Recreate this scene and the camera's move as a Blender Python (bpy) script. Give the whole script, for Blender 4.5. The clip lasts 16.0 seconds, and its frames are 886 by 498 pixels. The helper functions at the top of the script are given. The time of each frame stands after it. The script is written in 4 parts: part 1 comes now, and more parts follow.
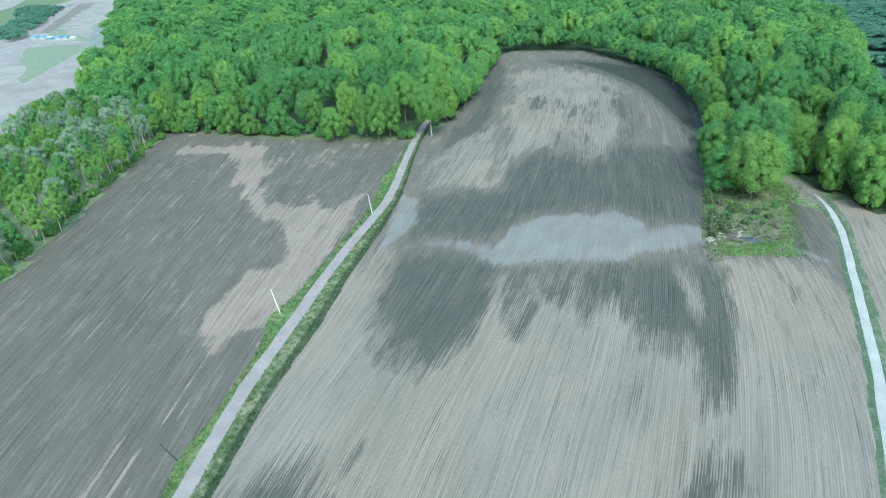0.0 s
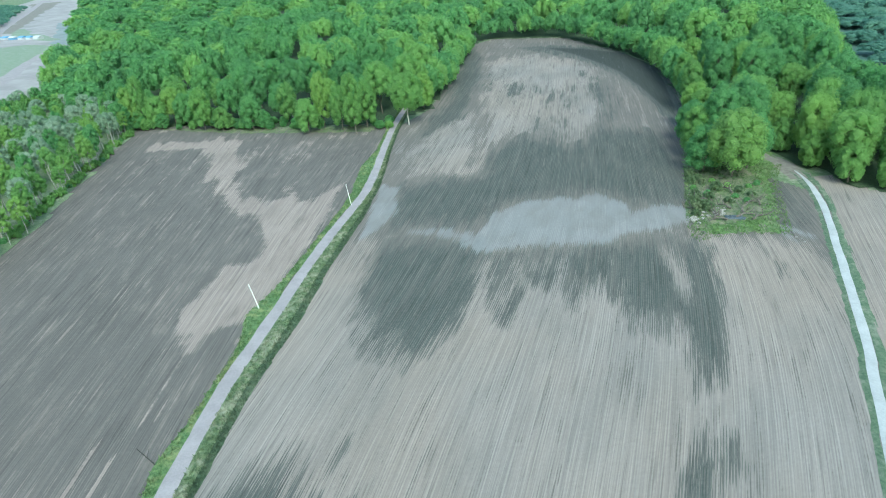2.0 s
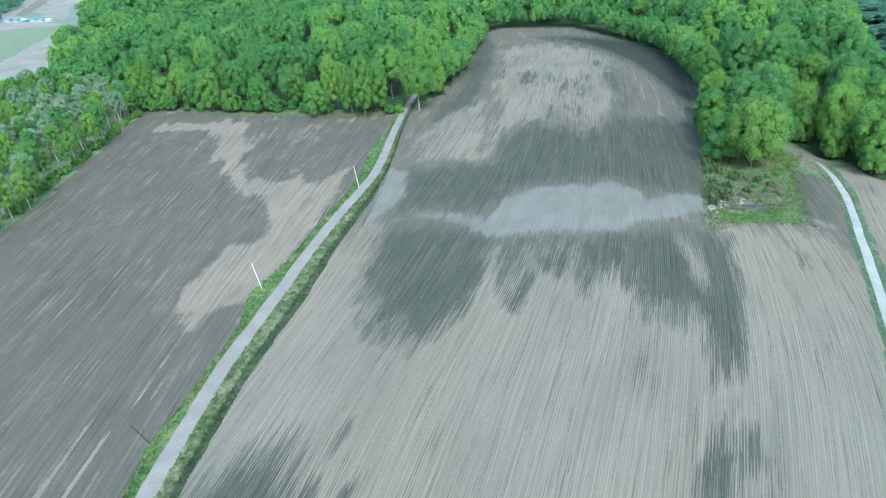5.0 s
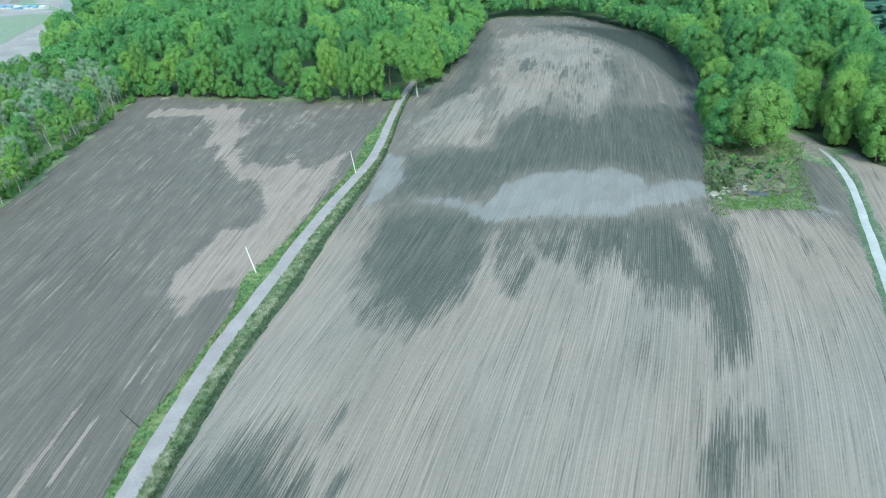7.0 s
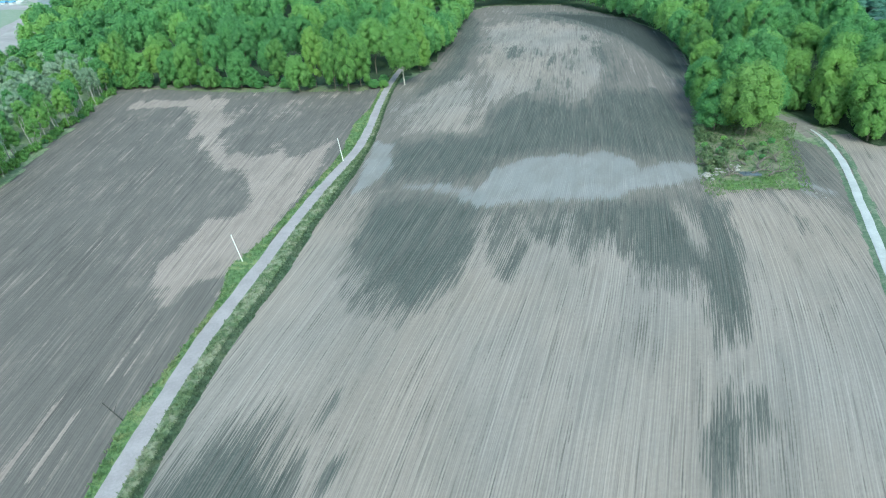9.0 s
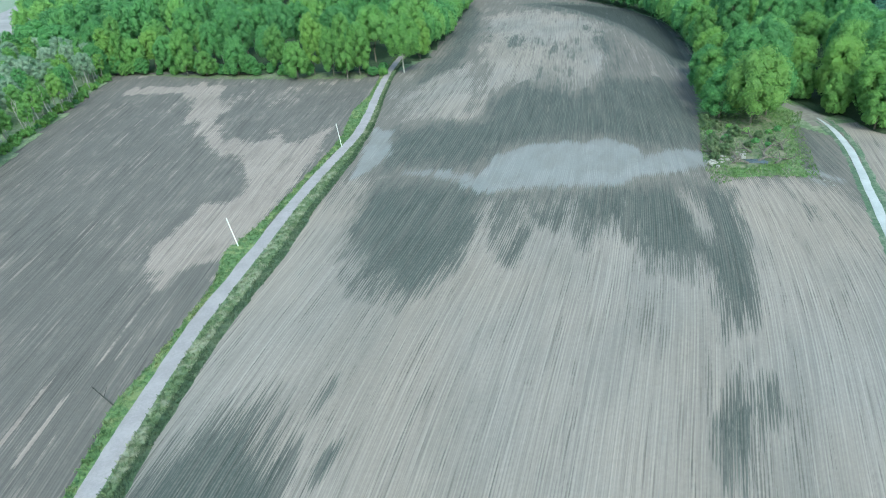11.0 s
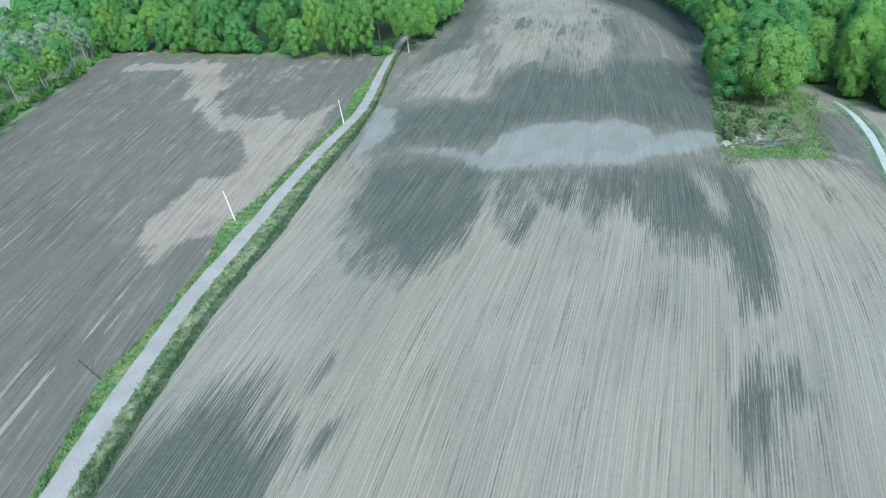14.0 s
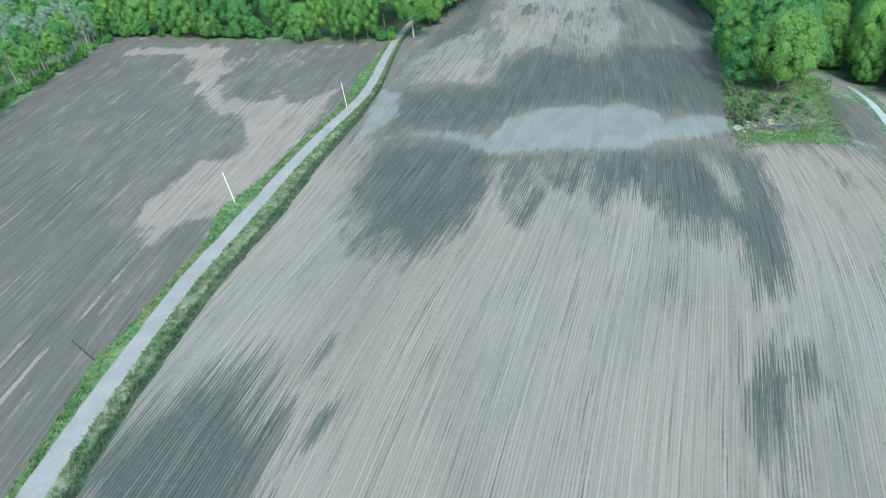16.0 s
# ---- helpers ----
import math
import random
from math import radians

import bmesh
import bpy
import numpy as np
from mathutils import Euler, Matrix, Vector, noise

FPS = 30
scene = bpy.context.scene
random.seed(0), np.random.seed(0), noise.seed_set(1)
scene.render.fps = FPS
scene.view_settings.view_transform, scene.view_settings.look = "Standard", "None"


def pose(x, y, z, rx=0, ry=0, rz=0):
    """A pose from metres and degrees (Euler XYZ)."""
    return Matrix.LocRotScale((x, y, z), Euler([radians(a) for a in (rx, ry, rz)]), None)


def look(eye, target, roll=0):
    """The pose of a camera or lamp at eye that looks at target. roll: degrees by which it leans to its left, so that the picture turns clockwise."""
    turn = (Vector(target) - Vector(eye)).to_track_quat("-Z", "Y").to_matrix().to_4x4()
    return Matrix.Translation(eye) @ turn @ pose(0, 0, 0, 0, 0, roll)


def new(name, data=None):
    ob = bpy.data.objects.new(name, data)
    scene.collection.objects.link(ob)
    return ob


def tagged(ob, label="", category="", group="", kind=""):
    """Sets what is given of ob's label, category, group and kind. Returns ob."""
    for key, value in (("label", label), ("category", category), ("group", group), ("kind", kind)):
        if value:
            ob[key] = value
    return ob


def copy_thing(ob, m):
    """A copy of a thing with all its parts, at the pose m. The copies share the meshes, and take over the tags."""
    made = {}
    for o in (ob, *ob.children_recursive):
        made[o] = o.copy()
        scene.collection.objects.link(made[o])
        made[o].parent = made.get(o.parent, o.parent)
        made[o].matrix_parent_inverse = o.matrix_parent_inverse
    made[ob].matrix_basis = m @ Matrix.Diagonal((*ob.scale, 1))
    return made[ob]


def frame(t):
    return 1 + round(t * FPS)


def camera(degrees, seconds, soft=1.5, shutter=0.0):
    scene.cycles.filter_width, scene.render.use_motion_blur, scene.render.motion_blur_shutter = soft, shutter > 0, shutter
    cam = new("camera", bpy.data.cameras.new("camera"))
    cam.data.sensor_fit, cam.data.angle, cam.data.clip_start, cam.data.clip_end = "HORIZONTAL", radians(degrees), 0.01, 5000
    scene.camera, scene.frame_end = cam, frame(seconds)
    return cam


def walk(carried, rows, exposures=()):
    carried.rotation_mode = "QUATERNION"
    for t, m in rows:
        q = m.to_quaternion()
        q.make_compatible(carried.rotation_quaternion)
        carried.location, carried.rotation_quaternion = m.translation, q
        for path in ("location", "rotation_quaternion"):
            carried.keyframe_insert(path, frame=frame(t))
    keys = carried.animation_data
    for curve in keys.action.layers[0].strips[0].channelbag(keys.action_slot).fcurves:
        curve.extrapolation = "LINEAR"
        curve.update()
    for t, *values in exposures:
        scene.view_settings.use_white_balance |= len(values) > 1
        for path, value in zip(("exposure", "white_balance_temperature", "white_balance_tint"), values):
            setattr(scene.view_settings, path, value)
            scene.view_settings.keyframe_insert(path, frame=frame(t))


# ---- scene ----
cam = camera(72.0, 16.0, soft=1.1)

# camera path: a drone sinking slowly while it drifts forward over the field
PATH = [
    (0.0, pose(0.00, 0.00, 66.00, 64.04, 3.29, -0.00)),
    (0.5, pose(-0.09, 0.59, 65.37, 63.78, 3.97, -1.37)),
    (1.0, pose(-0.17, 1.18, 64.74, 63.52, 4.47, -2.51)),
    (1.5, pose(-0.26, 1.73, 64.13, 63.36, 4.54, -2.84)),
    (2.0, pose(-0.35, 2.24, 63.52, 63.26, 4.27, -2.45)),
    (2.5, pose(-0.44, 2.69, 62.92, 63.19, 4.04, -2.00)),
    (3.0, pose(-0.52, 3.11, 62.31, 63.07, 3.46, -1.04)),
    (3.5, pose(-0.60, 3.49, 61.70, 63.08, 3.53, -1.12)),
    (6.0, pose(-1.00, 5.23, 58.61, 62.30, 3.31, -1.36)),
    (6.5, pose(-1.09, 5.57, 57.97, 62.11, 3.16, -1.27)),
    (7.0, pose(-1.18, 5.90, 57.31, 62.10, 3.08, -1.40)),
    (7.5, pose(-1.28, 6.24, 56.64, 61.91, 3.01, -1.31)),
    (8.0, pose(-1.40, 6.58, 55.95, 61.84, 2.80, -1.20)),
    (8.5, pose(-1.52, 6.93, 55.26, 61.63, 3.27, -2.11)),
    (9.0, pose(-1.65, 7.28, 54.57, 61.50, 3.48, -2.75)),
    (11.5, pose(-2.36, 9.04, 51.23, 60.86, 2.98, -2.61)),
    (12.0, pose(-2.49, 9.41, 50.58, 60.68, 2.79, -2.22)),
    (12.5, pose(-2.60, 9.80, 49.93, 60.45, 2.82, -2.45)),
    (13.0, pose(-2.68, 10.21, 49.30, 60.38, 2.72, -2.56)),
    (13.5, pose(-2.74, 10.61, 48.68, 60.29, 2.43, -2.30)),
    (14.0, pose(-2.78, 10.99, 48.06, 60.15, 2.43, -2.24)),
    (14.5, pose(-2.79, 11.35, 47.44, 59.99, 2.46, -2.33)),
    (15.0, pose(-2.79, 11.69, 46.84, 59.81, 2.59, -2.41)),
    (15.5, pose(-2.77, 11.99, 46.25, 59.64, 2.67, -2.55)),
    (16.0, pose(-2.76, 12.28, 45.66, 59.44, 2.31, -1.72)),
]
walk(cam, PATH, exposures=((0.0, 0.95, 5790, -14), (16.0, 0.95, 5790, -14)))

# ---- light: bright hazy sky, soft sun from behind the right shoulder ----
SUN_ELEVATION, SUN_AZIMUTH = 46.0, 171.0
world = bpy.data.worlds.new("sky")
scene.world = world
world.use_nodes = True
wn = world.node_tree.nodes
sky = wn.new("ShaderNodeTexSky")
sky.sky_type = "NISHITA"
sky.sun_disc = False
sky.sun_elevation = radians(SUN_ELEVATION)
sky.sun_rotation = radians(SUN_AZIMUTH)
sky.air_density, sky.dust_density, sky.ozone_density = 1.4, 3.0, 1.2
wn["Background"].inputs["Strength"].default_value = 0.142
world.node_tree.links.new(sky.outputs[0], wn["Background"].inputs["Color"])
sun_data = bpy.data.lights.new("sun", "SUN")
sun_data.energy, sun_data.angle, sun_data.color = 1.22, radians(18), (1.0, 0.97, 0.92)
sun = new("sun", sun_data)
a, e = radians(SUN_AZIMUTH), radians(SUN_ELEVATION)
sun.matrix_world = look((200 * math.sin(a) * math.cos(e), 200 * math.cos(a) * math.cos(e), 200 * math.sin(e)), (0, 0, 0))


# ---- materials ----
class Mat:
    """A node material under construction."""

    def __init__(self, name, rough=0.9):
        self.m = bpy.data.materials.new(name)
        self.m.use_nodes = True
        self.t = self.m.node_tree
        self.b = self.t.nodes["Principled BSDF"]
        self.b.inputs["Roughness"].default_value = rough
        self.b.inputs["Specular IOR Level"].default_value = 0.25

    def node(self, kind, **inputs):
        n = self.t.nodes.new(kind)
        for k, v in inputs.items():
            self.set(n, k, v)
        return n

    def set(self, n, k, v):
        key = k.replace("_", " ") if isinstance(k, str) else k
        if isinstance(v, bpy.types.NodeSocket):
            self.t.links.new(v, n.inputs[key])
        else:
            n.inputs[key].default_value = v

    def coords(self, scale=(1, 1, 1), uv=False, rot=0.0):
        mp = self.t.nodes.new("ShaderNodeMapping")
        if uv:
            src = self.t.nodes.new("ShaderNodeUVMap").outputs[0]
        else:
            src = self.t.nodes.new("ShaderNodeTexCoord").outputs["Object"]
        self.t.links.new(src, mp.inputs[0])
        mp.inputs["Scale"].default_value = scale
        mp.inputs["Rotation"].default_value = (0, 0, rot)
        return mp.outputs[0]

    def noise(self, vec, scale=1.0, detail=4.0, rough=0.55):
        return self.node("ShaderNodeTexNoise", Vector=vec, Scale=scale, Detail=detail, Roughness=rough).outputs[0]

    def ramp(self, fac, lo, hi):
        n = self.node("ShaderNodeMapRange", Value=fac)
        n.inputs[1].default_value, n.inputs[2].default_value = lo, hi
        n.interpolation_type = "SMOOTHSTEP"
        return n.outputs[0]

    def mix(self, fac, a, b, blend="MIX"):
        n = self.t.nodes.new("ShaderNodeMix")
        n.data_type, n.blend_type = "RGBA", blend
        for i, v in ((0, fac), (6, a), (7, b)):
            if isinstance(v, bpy.types.NodeSocket):
                self.t.links.new(v, n.inputs[i])
            elif i:
                n.inputs[i].default_value = (*v, 1.0)
            else:
                n.inputs[i].default_value = v
        return n.outputs[2]

    def math(self, op, a, b=0.0):
        n = self.t.nodes.new("ShaderNodeMath")
        n.operation = op
        for i, v in ((0, a), (1, b)):
            if isinstance(v, bpy.types.NodeSocket):
                self.t.links.new(v, n.inputs[i])
            else:
                n.inputs[i].default_value = v
        return n.outputs[0]

    def attr(self, name):
        n = self.t.nodes.new("ShaderNodeAttribute")
        n.attribute_name = name
        return n.outputs["Fac"]

    def out(self, colour, bump=None, strength=0.4, distance=0.1):
        self.set(self.b, "Base Color", colour if isinstance(colour, bpy.types.NodeSocket) else (*colour, 1.0))
        if bump is not None:
            n = self.node("ShaderNodeBump", Height=bump, Strength=strength, Distance=distance)
            self.t.links.new(n.outputs[0], self.b.inputs["Normal"])
        return self.m


def soil_material(name, dry, damp, wet, silt, ragged=0.8, tint=0.03, furrow=0.46, flecks=0.0, drawn=1.0):
    """Tilled soil: pale where dry, dark where wet, grey silt where water stood; all drawn out along the rows."""
    m = Mat(name, 0.95)
    rows = m.noise(m.coords((2.0, 0.035, 1), uv=True), 1.0, 3.0, 0.65)
    fine = m.noise(m.coords((5.0, 0.04, 1), uv=True), 1.0, 2.0, 0.7)
    wide = m.noise(m.coords((0.42, 0.03, 1), uv=True), 1.0, 3.0, 0.6)
    blot = m.noise(m.coords((0.06, 0.03, 1), uv=True), 1.0, 5.0, 0.6)
    clod = m.noise(m.coords((1.6, 1.6, 1), uv=True), 1.0, 5.0, 0.7)
    across = m.t.nodes.new("ShaderNodeSeparateXYZ")
    m.t.links.new(m.coords((1, 1, 1), uv=True), across.inputs[0])
    drift = m.math("MULTIPLY", wide, 2.5)
    bouts = m.math("SINE", m.math("ADD", m.math("MULTIPLY", across.outputs[0], 5.4), drift))
    tines = m.math("SINE", m.math("ADD", m.math("MULTIPLY", across.outputs[0], 15.5), drift))
    lines = m.math("ADD", m.math("MULTIPLY", bouts, m.math("MULTIPLY", m.ramp(wide, 0.4, 0.7), 0.07)), m.math("MULTIPLY", tines, m.math("MULTIPLY", m.ramp(rows, 0.42, 0.66), 0.15)))
    comb = m.noise(m.coords((1.1, 0.085, 1), uv=True), 1.0, 4.0, 0.7)
    patch = m.noise(m.coords((0.16, 0.07, 1), uv=True), 1.0, 4.0, 0.6)
    drag = m.noise(m.coords((0.55, 0.03, 1), uv=True), 1.0, 3.0, 0.65)
    streak = m.math("ADD", m.math("ADD", m.math("MULTIPLY", m.math("SUBTRACT", comb, 0.5), 2.3 * drawn), m.math("MULTIPLY", m.math("SUBTRACT", drag, 0.5), 2.3 * drawn)), m.math("MULTIPLY", m.math("SUBTRACT", patch, 0.5), 1.6))
    blocky = m.noise(m.coords((0.3, 0.2, 1), uv=True), 1.0, 4.0, 0.6)
    streak = m.math("ADD", streak, m.math("MULTIPLY", m.math("SUBTRACT", blocky, 0.5), 3.2 * (1.0 - drawn)))
    edge = m.math("ADD", m.math("MULTIPLY", streak, ragged), m.math("ADD", m.math("MULTIPLY", m.math("SUBTRACT", clod, 0.5), 0.4), m.math("MULTIPLY", tines, 0.31 * ragged * drawn)))
    swath = m.noise(m.coords((0.36, 0.02, 1), uv=True), 1.0, 1.0, 0.4)
    dash = m.noise(m.coords((0.8, 0.04, 1), uv=True), 1.0, 1.0, 0.4)
    swaths = m.math("ADD", m.math("MULTIPLY", m.math("SUBTRACT", swath, 0.5), 2.2), m.math("MULTIPLY", m.math("SUBTRACT", dash, 0.5), 1.6))
    edge = m.math("ADD", edge, m.math("MULTIPLY", swaths, m.math("MULTIPLY", m.ramp(across.outputs[1], 160.0, 210.0), ragged)))
    held = m.math("ADD", 0.45, m.math("MULTIPLY", m.ramp(m.attr("wet"), 0.0, 0.3), 0.55))
    is_wet = m.ramp(m.math("ADD", m.attr("wet"), m.math("MULTIPLY", edge, held)), 0.3, 0.62)
    is_silt = m.math("MULTIPLY", m.ramp(m.math("ADD", m.attr("silt"), m.math("MULTIPLY", edge, 0.46)), 0.3, 0.62), m.math("ADD", 0.72, m.math("MULTIPLY", m.ramp(patch, 0.35, 0.6), 0.28)))
    is_dry = m.ramp(m.math("ADD", m.attr("dry"), edge), 0.32, 0.68)
    hue = m.noise(m.coords((0.022, 0.012, 1), uv=True), 1.0, 3.0, 0.55)
    crust = m.mix(m.ramp(hue, 0.35, 0.65), [v * k for v, k in zip(dry, (1.0 + tint, 1.0, 1.0 - tint))], [v * k for v, k in zip(dry, (1.0 - tint, 1.0, 1.0 + tint))])
    base = m.mix(is_dry, damp, crust)
    tone = m.ramp(m.math("ADD", m.math("ADD", m.math("MULTIPLY", rows, 0.45), m.math("MULTIPLY", fine, 0.55)), lines), 0.2, 0.8)
    base = m.mix(m.math("MULTIPLY", m.ramp(blot, 0.35, 0.75), 0.3), base, wet)
    c = m.mix(is_wet, base, m.mix(m.math("MULTIPLY", m.ramp(m.math("ADD", m.math("MULTIPLY", comb, 0.6), m.math("ADD", m.math("MULTIPLY", clod, 0.4), m.math("MULTIPLY", tines, 0.1))), 0.42, 0.7), m.math("SUBTRACT", 0.6, m.math("MULTIPLY", m.ramp(m.attr("wet"), 1.0, 1.5), 0.5))), wet, damp))
    dragged = m.math("MULTIPLY", is_wet, m.ramp(drag, 0.52, 0.68))
    c = m.mix(m.math("MULTIPLY", dragged, m.math("MULTIPLY", m.ramp(m.attr("wet"), 1.5, 0.9), 0.38)), c, damp)
    c = m.mix(m.math("MULTIPLY", m.math("MULTIPLY", is_wet, m.ramp(drag, 0.48, 0.34)), 0.35), c, [v * 0.62 for v in wet])
    # wet above 1: wetter soil, with the wood's shade painted into the colour
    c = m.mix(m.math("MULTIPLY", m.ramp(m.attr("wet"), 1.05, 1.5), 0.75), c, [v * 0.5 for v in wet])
    c = m.mix(m.math("MULTIPLY", m.ramp(fine, 0.6, 0.72), 0.09), c, dry)
    if flecks:
        fleck = m.noise(m.coords((0.34, 0.09, 1), uv=True), 1.0, 5.0, 0.7)
        thread = m.noise(m.coords((1.6, 0.03, 1), uv=True), 1.0, 2.0, 0.5)
        c = m.mix(m.math("MULTIPLY", m.ramp(fleck, 0.5, 0.72), flecks), c, [(a + b) / 2 for a, b in zip(dry, damp)])
        c = m.mix(m.math("MULTIPLY", m.ramp(thread, 0.6, 0.68), m.math("MULTIPLY", m.ramp(fleck, 0.4, 0.6), flecks)), c, dry)
        c = m.mix(m.math("MULTIPLY", m.ramp(fleck, 0.46, 0.28), flecks * 0.6), c, wet)
        c = m.mix(m.math("MULTIPLY", m.ramp(drag, 0.55, 0.7), flecks * 0.5), c, dry)
        c = m.mix(m.math("MULTIPLY", m.ramp(drag, 0.44, 0.3), flecks * 0.8), c, wet)
    c = m.mix(furrow, c, m.mix(tone, (0.4, 0.41, 0.43), (1.52, 1.51, 1.49)), "MULTIPLY")
    scar = m.noise(m.coords((2.6, 0.06, 1), uv=True), 1.0, 2.0, 0.6)
    scars = m.math("MULTIPLY", m.ramp(scar, 0.56, 0.66), m.ramp(m.math("ADD", wide, m.math("MULTIPLY", m.math("SUBTRACT", patch, 0.5), 0.5)), 0.42, 0.6))
    c = m.mix(m.math("MULTIPLY", scars, 0.68), c, (0.62, 0.64, 0.64), "MULTIPLY")
    c = m.mix(is_silt, c, m.mix(0.3, silt, c))
    c = m.mix(0.4, c, m.mix(clod, (0.55, 0.55, 0.55), (1.45, 1.45, 1.45)), "MULTIPLY")
    height = m.math("ADD", m.math("ADD", m.math("MULTIPLY", rows, 0.4), lines), m.math("ADD", m.math("MULTIPLY", fine, 0.5), m.math("MULTIPLY", clod, 0.35)))
    return m.out(c, height, 0.6, 0.12)


def grass_material(name, low, high, straw, straw_amount=0.5):
    m = Mat(name, 0.85)
    big = m.noise(m.coords((0.16,) * 3), 1.0, 5.0, 0.6)
    small = m.noise(m.coords((1.7,) * 3), 1.0, 5.0, 0.7)
    tuft = m.noise(m.coords((0.7,) * 3), 1.0, 4.0, 0.6)
    c = m.mix(m.ramp(small, 0.3, 0.7), low, high)
    c = m.mix(m.math("MULTIPLY", m.ramp(m.math("ADD", m.math("MULTIPLY", big, 0.5), m.math("MULTIPLY", tuft, 0.5)), 0.45, 0.65), straw_amount), c, straw)
    return m.out(c, small, 0.8, 0.25)


def gravel_material(name, pale, dark):
    m = Mat(name, 0.9)
    big = m.noise(m.coords((0.25,) * 3), 1.0, 4.0, 0.6)
    small = m.noise(m.coords((3.0,) * 3), 1.0, 6.0, 0.75)
    c = m.mix(m.ramp(m.math("ADD", m.math("MULTIPLY", big, 0.5), m.math("MULTIPLY", small, 0.5)), 0.35, 0.65), dark, pale)
    return m.out(c, small, 0.4, 0.05)


def leaf_material(name, shade, fresh, yellow):
    m = Mat(name, 0.6)
    info = m.t.nodes.new("ShaderNodeObjectInfo").outputs["Random"]
    info = m.math("ADD", m.math("MULTIPLY", info, m.math("SUBTRACT", 1.0, m.attr("joined"))), m.attr("tone"))
    isle = m.t.nodes.new("ShaderNodeNewGeometry").outputs["Random Per Island"]
    big = m.noise(m.coords((0.35,) * 3), 1.0, 3.0, 0.6)
    c = m.mix(m.math("ADD", m.math("MULTIPLY", isle, 0.55), m.math("MULTIPLY", big, 0.45)), shade, fresh)
    c = m.mix(m.math("MULTIPLY", m.ramp(info, 0.45, 1.0), 0.5), c, yellow)
    c = m.mix(m.math("MULTIPLY", m.ramp(info, 0.4, 0.0), 0.4), c, shade)
    m.out(c)
    m.b.inputs["Specular IOR Level"].default_value = 0.3
    trans = m.node("ShaderNodeBsdfTranslucent", Color=c)
    add = m.t.nodes.new("ShaderNodeMixShader")
    add.inputs[0].default_value = 0.48
    m.t.links.new(m.b.outputs[0], add.inputs[1])
    m.t.links.new(trans.outputs[0], add.inputs[2])
    m.t.links.new(add.outputs[0], m.t.nodes["Material Output"].inputs[0])
    return m.m


def plain_material(name, low, high, scale=2.0, rough=0.8, strength=0.3, distance=0.05):
    m = Mat(name, rough)
    n = m.noise(m.coords((scale,) * 3), 1.0, 5.0, 0.65)
    return m.out(m.mix(m.ramp(n, 0.3, 0.7), low, high), n, strength, distance)


SOIL_RIGHT = soil_material("tilled_soil", (0.282, 0.247, 0.226), (0.168, 0.151, 0.139), (0.078, 0.089, 0.082), (0.268, 0.271, 0.278), furrow=0.46)
SOIL_LEFT = soil_material("damp_tilled_soil", (0.315, 0.262, 0.238), (0.144, 0.132, 0.124), (0.085, 0.081, 0.075), (0.24, 0.257, 0.262), 0.7, 0.0, 0.46, 0.55, 0.5)
# dark wet sedge, deepened further to stand for shade in the ditch
DITCH = grass_material("shaded_ditch_sedge", (0.042, 0.072, 0.046), (0.092, 0.14, 0.078), (0.19, 0.22, 0.15), 0.5)
GRASS = grass_material("verge_grass", (0.06, 0.115, 0.05), (0.15, 0.24, 0.095), (0.31, 0.345, 0.17), 0.65)
FRESH_GRASS = grass_material("fresh_grass", (0.085, 0.145, 0.06), (0.165, 0.265, 0.085), (0.235, 0.25, 0.165), 0.75)
ROUGH_GRASS = grass_material("ditch_grass", (0.07, 0.115, 0.06), (0.175, 0.235, 0.125), (0.39, 0.39, 0.31), 0.68)
LANE_GRASS = grass_material("lane_grass", (0.065, 0.11, 0.07), (0.13, 0.185, 0.115), (0.25, 0.27, 0.21), 0.75)
SCRUB_GROUND = grass_material("dead_scrub", (0.08, 0.12, 0.06), (0.17, 0.21, 0.11), (0.27, 0.23, 0.19), 0.65)
FLOOR = grass_material("forest_floor", (0.03, 0.052, 0.03), (0.065, 0.105, 0.05), (0.10, 0.11, 0.07), 0.35)
FARMLAND = grass_material("farmland", (0.10, 0.16, 0.08), (0.16, 0.22, 0.12), (0.34, 0.34, 0.28), 0.6)
PALE_MEADOW = grass_material("pale_meadow", (0.17, 0.23, 0.16), (0.24, 0.30, 0.22), (0.33, 0.345, 0.32), 0.7)
BELT_GRASS = grass_material("belt_grass", (0.12, 0.18, 0.10), (0.23, 0.30, 0.16), (0.36, 0.37, 0.28), 0.6)
GRAVEL = gravel_material("track_gravel", (0.37, 0.338, 0.357), (0.28, 0.257, 0.271))
PALE_GRAVEL = gravel_material("pale_gravel", (0.47, 0.48, 0.495), (0.36, 0.37, 0.385))
PALE_SOIL = plain_material("pale_far_soil", (0.26, 0.245, 0.25), (0.385, 0.36, 0.37), 0.03)
# ground colour shifted blue-green to paint in the distance haze
HAZE_FIELD = plain_material("haze_tinted_field", (0.065, 0.125, 0.11), (0.12, 0.195, 0.17), 0.04)
LEAF = leaf_material("oak_leaf", (0.112, 0.25, 0.11), (0.215, 0.465, 0.16), (0.35, 0.54, 0.14))
DULL_LEAF = leaf_material("scrub_bush_leaf", (0.11, 0.17, 0.09), (0.22, 0.31, 0.15), (0.29, 0.31, 0.20))
BRIGHT_LEAF = leaf_material("young_leaf", (0.15, 0.29, 0.10), (0.27, 0.49, 0.14), (0.33, 0.50, 0.13))
YELLOW_LEAF = leaf_material("yellow_green_leaf", (0.16, 0.29, 0.10), (0.30, 0.49, 0.14), (0.38, 0.53, 0.14))
